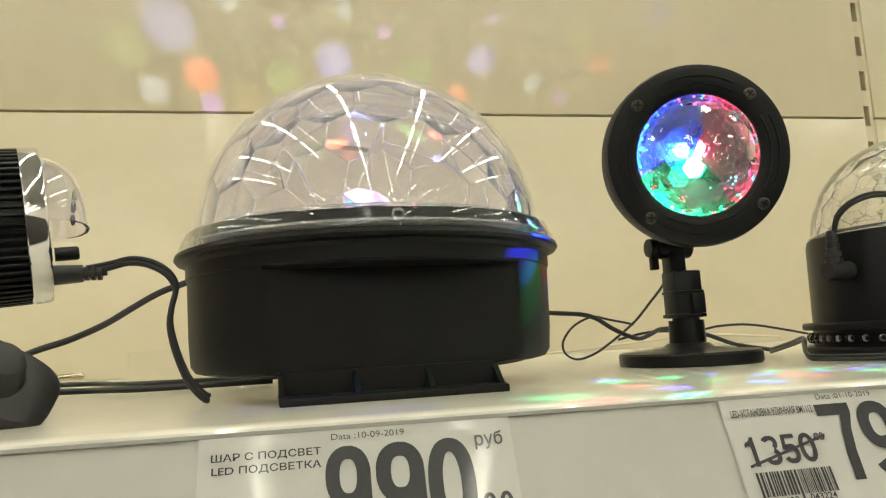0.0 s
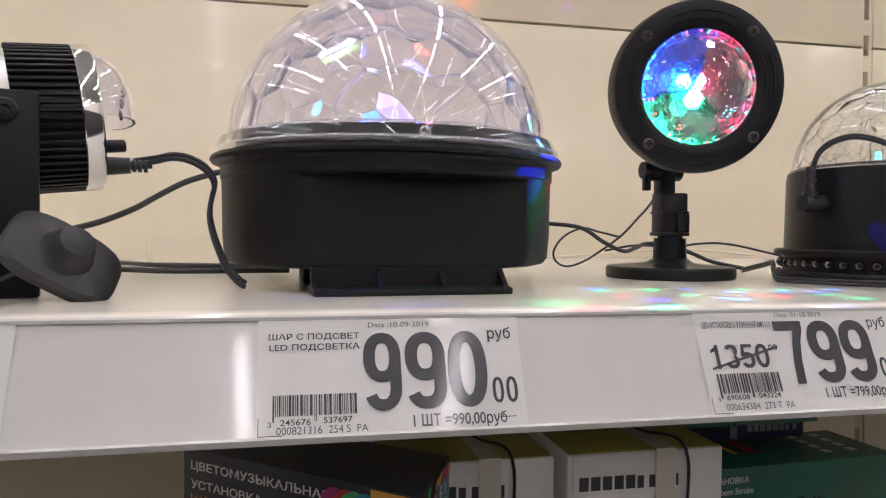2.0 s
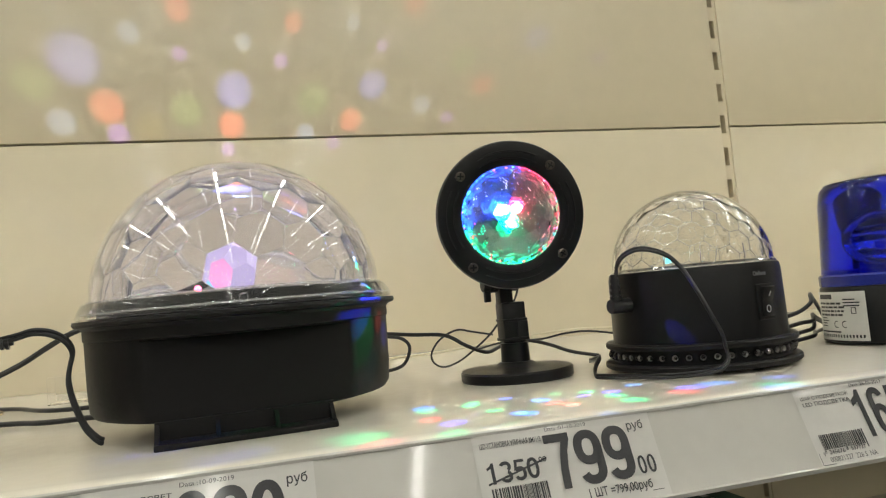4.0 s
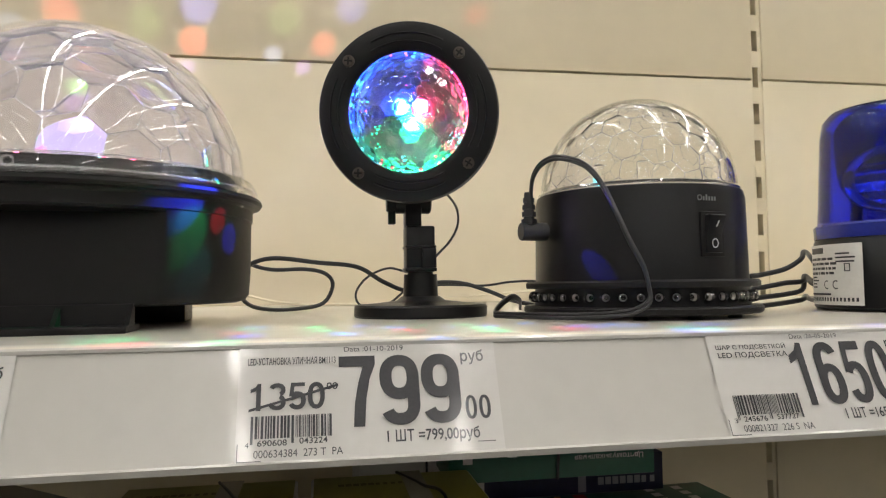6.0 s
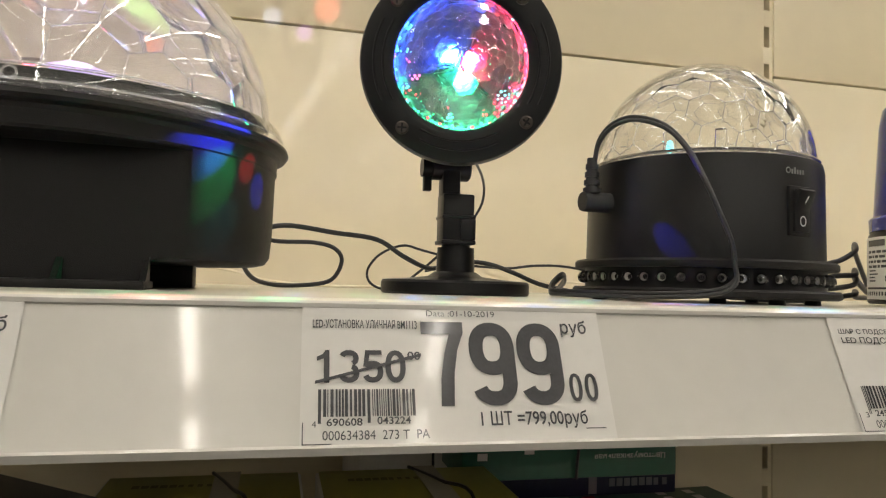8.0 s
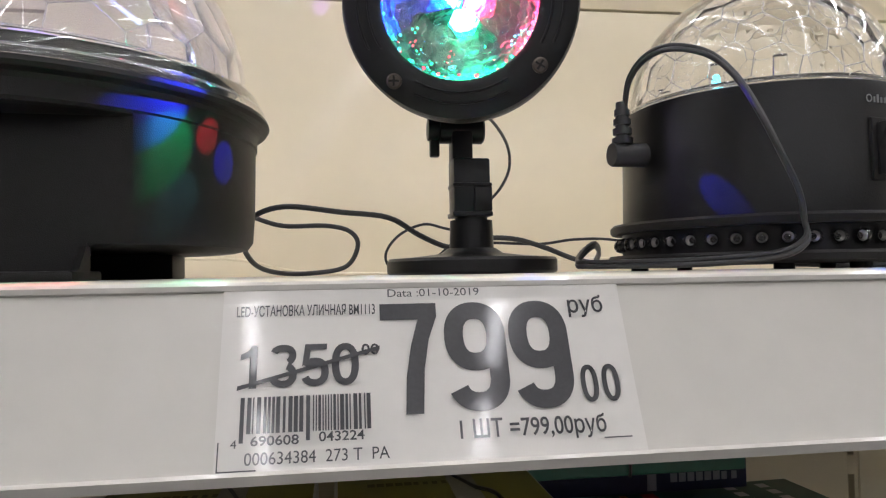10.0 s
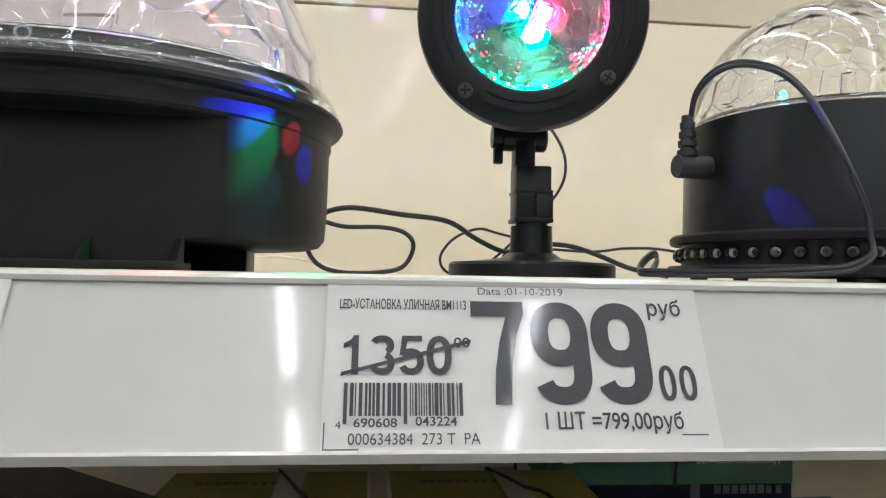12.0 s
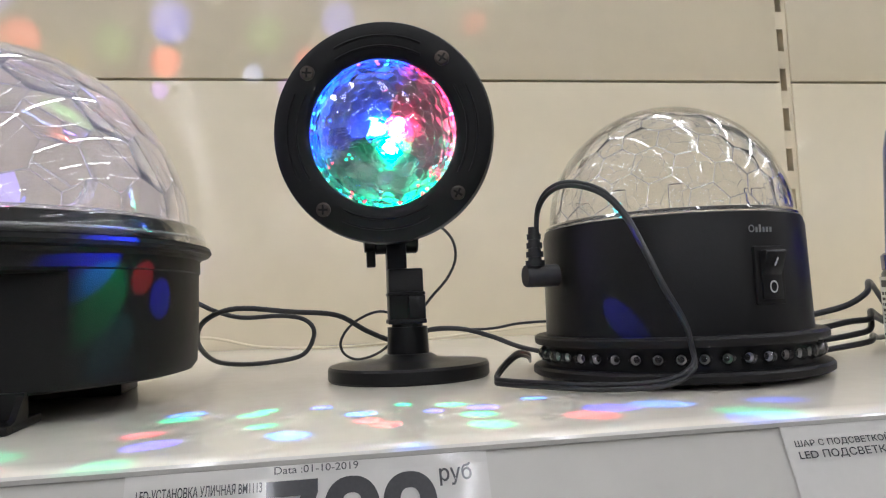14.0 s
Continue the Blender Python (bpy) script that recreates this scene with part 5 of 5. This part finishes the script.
    for k, (x, mat) in enumerate(((0.058, PRINT_MAGENTA), (0.050, PRINT_RED), (0.044, PRINT_GREEN), (0.037, PRINT_TEAL))):
        bm = blot(w - x, -0.0095, 0.006, 0.0055, 3)
        for v in bm.verts:
            v.co.z = 0.0001 + 0.0001 * k
        face_print(ob, bm, mat)
    # the soft carton has been pushed out of square
    for piece in ob.children:
        for v in piece.data.vertices:
            v.co.x -= 0.264 * v.co.y
    # bag of clear film over the low stack
    ob, w, d, h = carton(0.500, 0.640, 0.200, 0.290, 0.075, BOX_NAVY, "dark carton in wrinkled clear film at the front")
    film, rng = bmesh.new(), random.Random(8)
    rows = []
    for j in range(15):
        rows.append([film.verts.new((-w - 0.003 + (2 * w + 0.006) * i / 34, -0.004 + (d + 0.008) * j / 14, h + 0.0045 + rng.uniform(-0.0028, 0.0028))) for i in range(35)])
    for p, q in zip(rows, rows[1:]):
        for i in range(34):
            film.faces.new((p[i], p[i + 1], q[i + 1], q[i]))
    bmesh.ops.solidify(film, geom=list(film.faces), thickness=0.0003)
    part("film", film, FILM, ob, "wrinkled clear film", False).visible_shadow = False


cartons()


# ---- projected light spots: the two projectors throw coloured dots ----
def beam(name, place, watts, spots, edges=(0.55, 1.25), spill=(0, 0, 0)):
    """A point lamp behind a patterned mask: soft round spots in given directions."""
    data = bpy.data.lights.new(name, "POINT")
    data.energy, data.shadow_soft_size = watts, 0.0
    data.use_nodes = True
    n, l = data.node_tree.nodes, data.node_tree.links
    emit = n["Emission"]
    tex = n.new("ShaderNodeTexCoord")
    total = None
    for way, width, colour in spots:
        dot = n.new("ShaderNodeVectorMath")
        dot.operation = "DOT_PRODUCT"
        dot.inputs[1].default_value = way
        l.new(tex.outputs["Normal"], dot.inputs[0])
        edge = n.new("ShaderNodeMapRange")
        edge.interpolation_type = "SMOOTHSTEP"
        edge.inputs["From Min"].default_value, edge.inputs["From Max"].default_value = math.cos(width * edges[1]), math.cos(width * edges[0])
        l.new(dot.outputs["Value"], edge.inputs["Value"])
        tint = n.new("ShaderNodeVectorMath")
        tint.operation = "MULTIPLY_ADD"
        tint.inputs[1].default_value = colour
        l.new(edge.outputs[0], tint.inputs[0])
        if total:
            l.new(total, tint.inputs[2])
        else:
            tint.inputs[2].default_value = spill
        total = tint.outputs[0]
    l.new(total, emit.inputs["Color"])
    emit.inputs["Strength"].default_value = 1.0
    ob = new(name, data)
    ob.location = place
    return ob


HUES = {"b": (0.22, 0.24, 1.0), "p": (0.45, 0.2, 1.0), "c": (0.35, 0.45, 0.8), "r": (0.9, 0.16, 0.10), "g": (0.11, 0.22, 0.06), "y": (0.15, 0.12, 0.03)}
# where the spots land on the back panels: along the wall, height, radius, hue
LANDING = """-.02 1.668 20 g|.027 1.696 26 b|.062 1.636 18 r|.011 1.618 14 c|.073 1.602 11 p|.091 1.730 12 c|.149 1.703 8 p|.15 1.762 14 r
.227 1.719 9 c|.293 1.746 11 r|.273 1.694 8 p|.212 1.655 20 b|.153 1.631 18 g|.206 1.611 15 r|.200 1.579 8 p|.110 1.61 16 y|.297 1.598 10 c|.332 1.584 8 p
.357 1.614 13 r|.311 1.643 18 g|.391 1.661 16 b|.409 1.716 7 p|.372 1.747 9 c|.455 1.633 10 c|.490 1.615 7 p|.522 1.697 15 g|.546 1.660 11 r|.636 1.730 13 b|.729 1.699 7 p|.46 1.773 11 r"""
core = Vector((0.2105, 0.160, 1.4245))
spots = []
for item in LANDING.replace("\n", "|").split("|"):
    sx, sz, sr, hue = item.split()
    way = Vector((float(sx), WALL, float(sz))) - core
    spots.append((way.normalized(), float(sr) / 1000 / way.length * 1.05, HUES[hue]))
beam("dome_beam", core, 7.5, spots, spill=(0.0045, 0.003, 0.007))

muzzle = HEAD + FACE * 0.030
rng = random.Random(11)
spots = []
for ring, count in ((30, 9), (39, 13), (47, 18), (55, 20), (62, 23), (69, 26), (75, 29)):
    for k in range(count):
        a = 2 * math.pi * (k + rng.uniform(-0.25, 0.25)) / count
        tilt = radians(ring + rng.uniform(-4, 4))
        side = FACE.orthogonal().normalized()
        over = FACE.cross(side)
        way = math.cos(tilt) * FACE + math.sin(tilt) * (math.cos(a) * side + math.sin(a) * over)
        if way.z > -0.1:
            continue
        land = muzzle + way * ((muzzle.z - SH) / -way.z)
        if not (-0.005 < land.y < 0.135 and 0.20 < land.x < 0.70) or math.hypot(land.x - 0.548, land.y - 0.13) < 0.085 or math.hypot(land.x - 0.2105, land.y - 0.16) < 0.108:
            continue
        spots.append((way.normalized(), radians(rng.uniform(1.9, 3.2)), rng.choice(((0.05, 0.14, 1.4), (0.0, 0.80, 0.30), (0.12, 0.08, 1.3), (0.9, 0.06, 0.08), (0.0, 0.80, 0.30), (0.05, 0.30, 1.2)))))
for target, width, colour in (((0.276, 0.089, 1.360), 0.090, (0.02, 0.03, 0.9)), ((0.279, 0.092, 1.345), 0.095, (0.01, 0.30, 0.08)), ((0.295, 0.112, 1.356), 0.05, (0.6, 0.02, 0.03)), ((0.301, 0.122, 1.348), 0.06, (0.02, 0.03, 0.9)), ((0.288, 0.100, 1.330), 0.06, (0.01, 0.10, 0.10)), ((0.500, 0.086, 1.332), 0.045, (0.02, 0.03, 0.9)), ((0.205, 0.022, SH), 0.05, (0.015, 0.03, 0.35)), ((0.262, 0.030, SH), 0.05, (0.0, 0.24, 0.10))):
    spots.append(((Vector(target) - muzzle).normalized(), width, tuple(1.7 * c for c in colour)))
beam("garden_beam", muzzle, 3.8, spots, (0.72, 1.10))
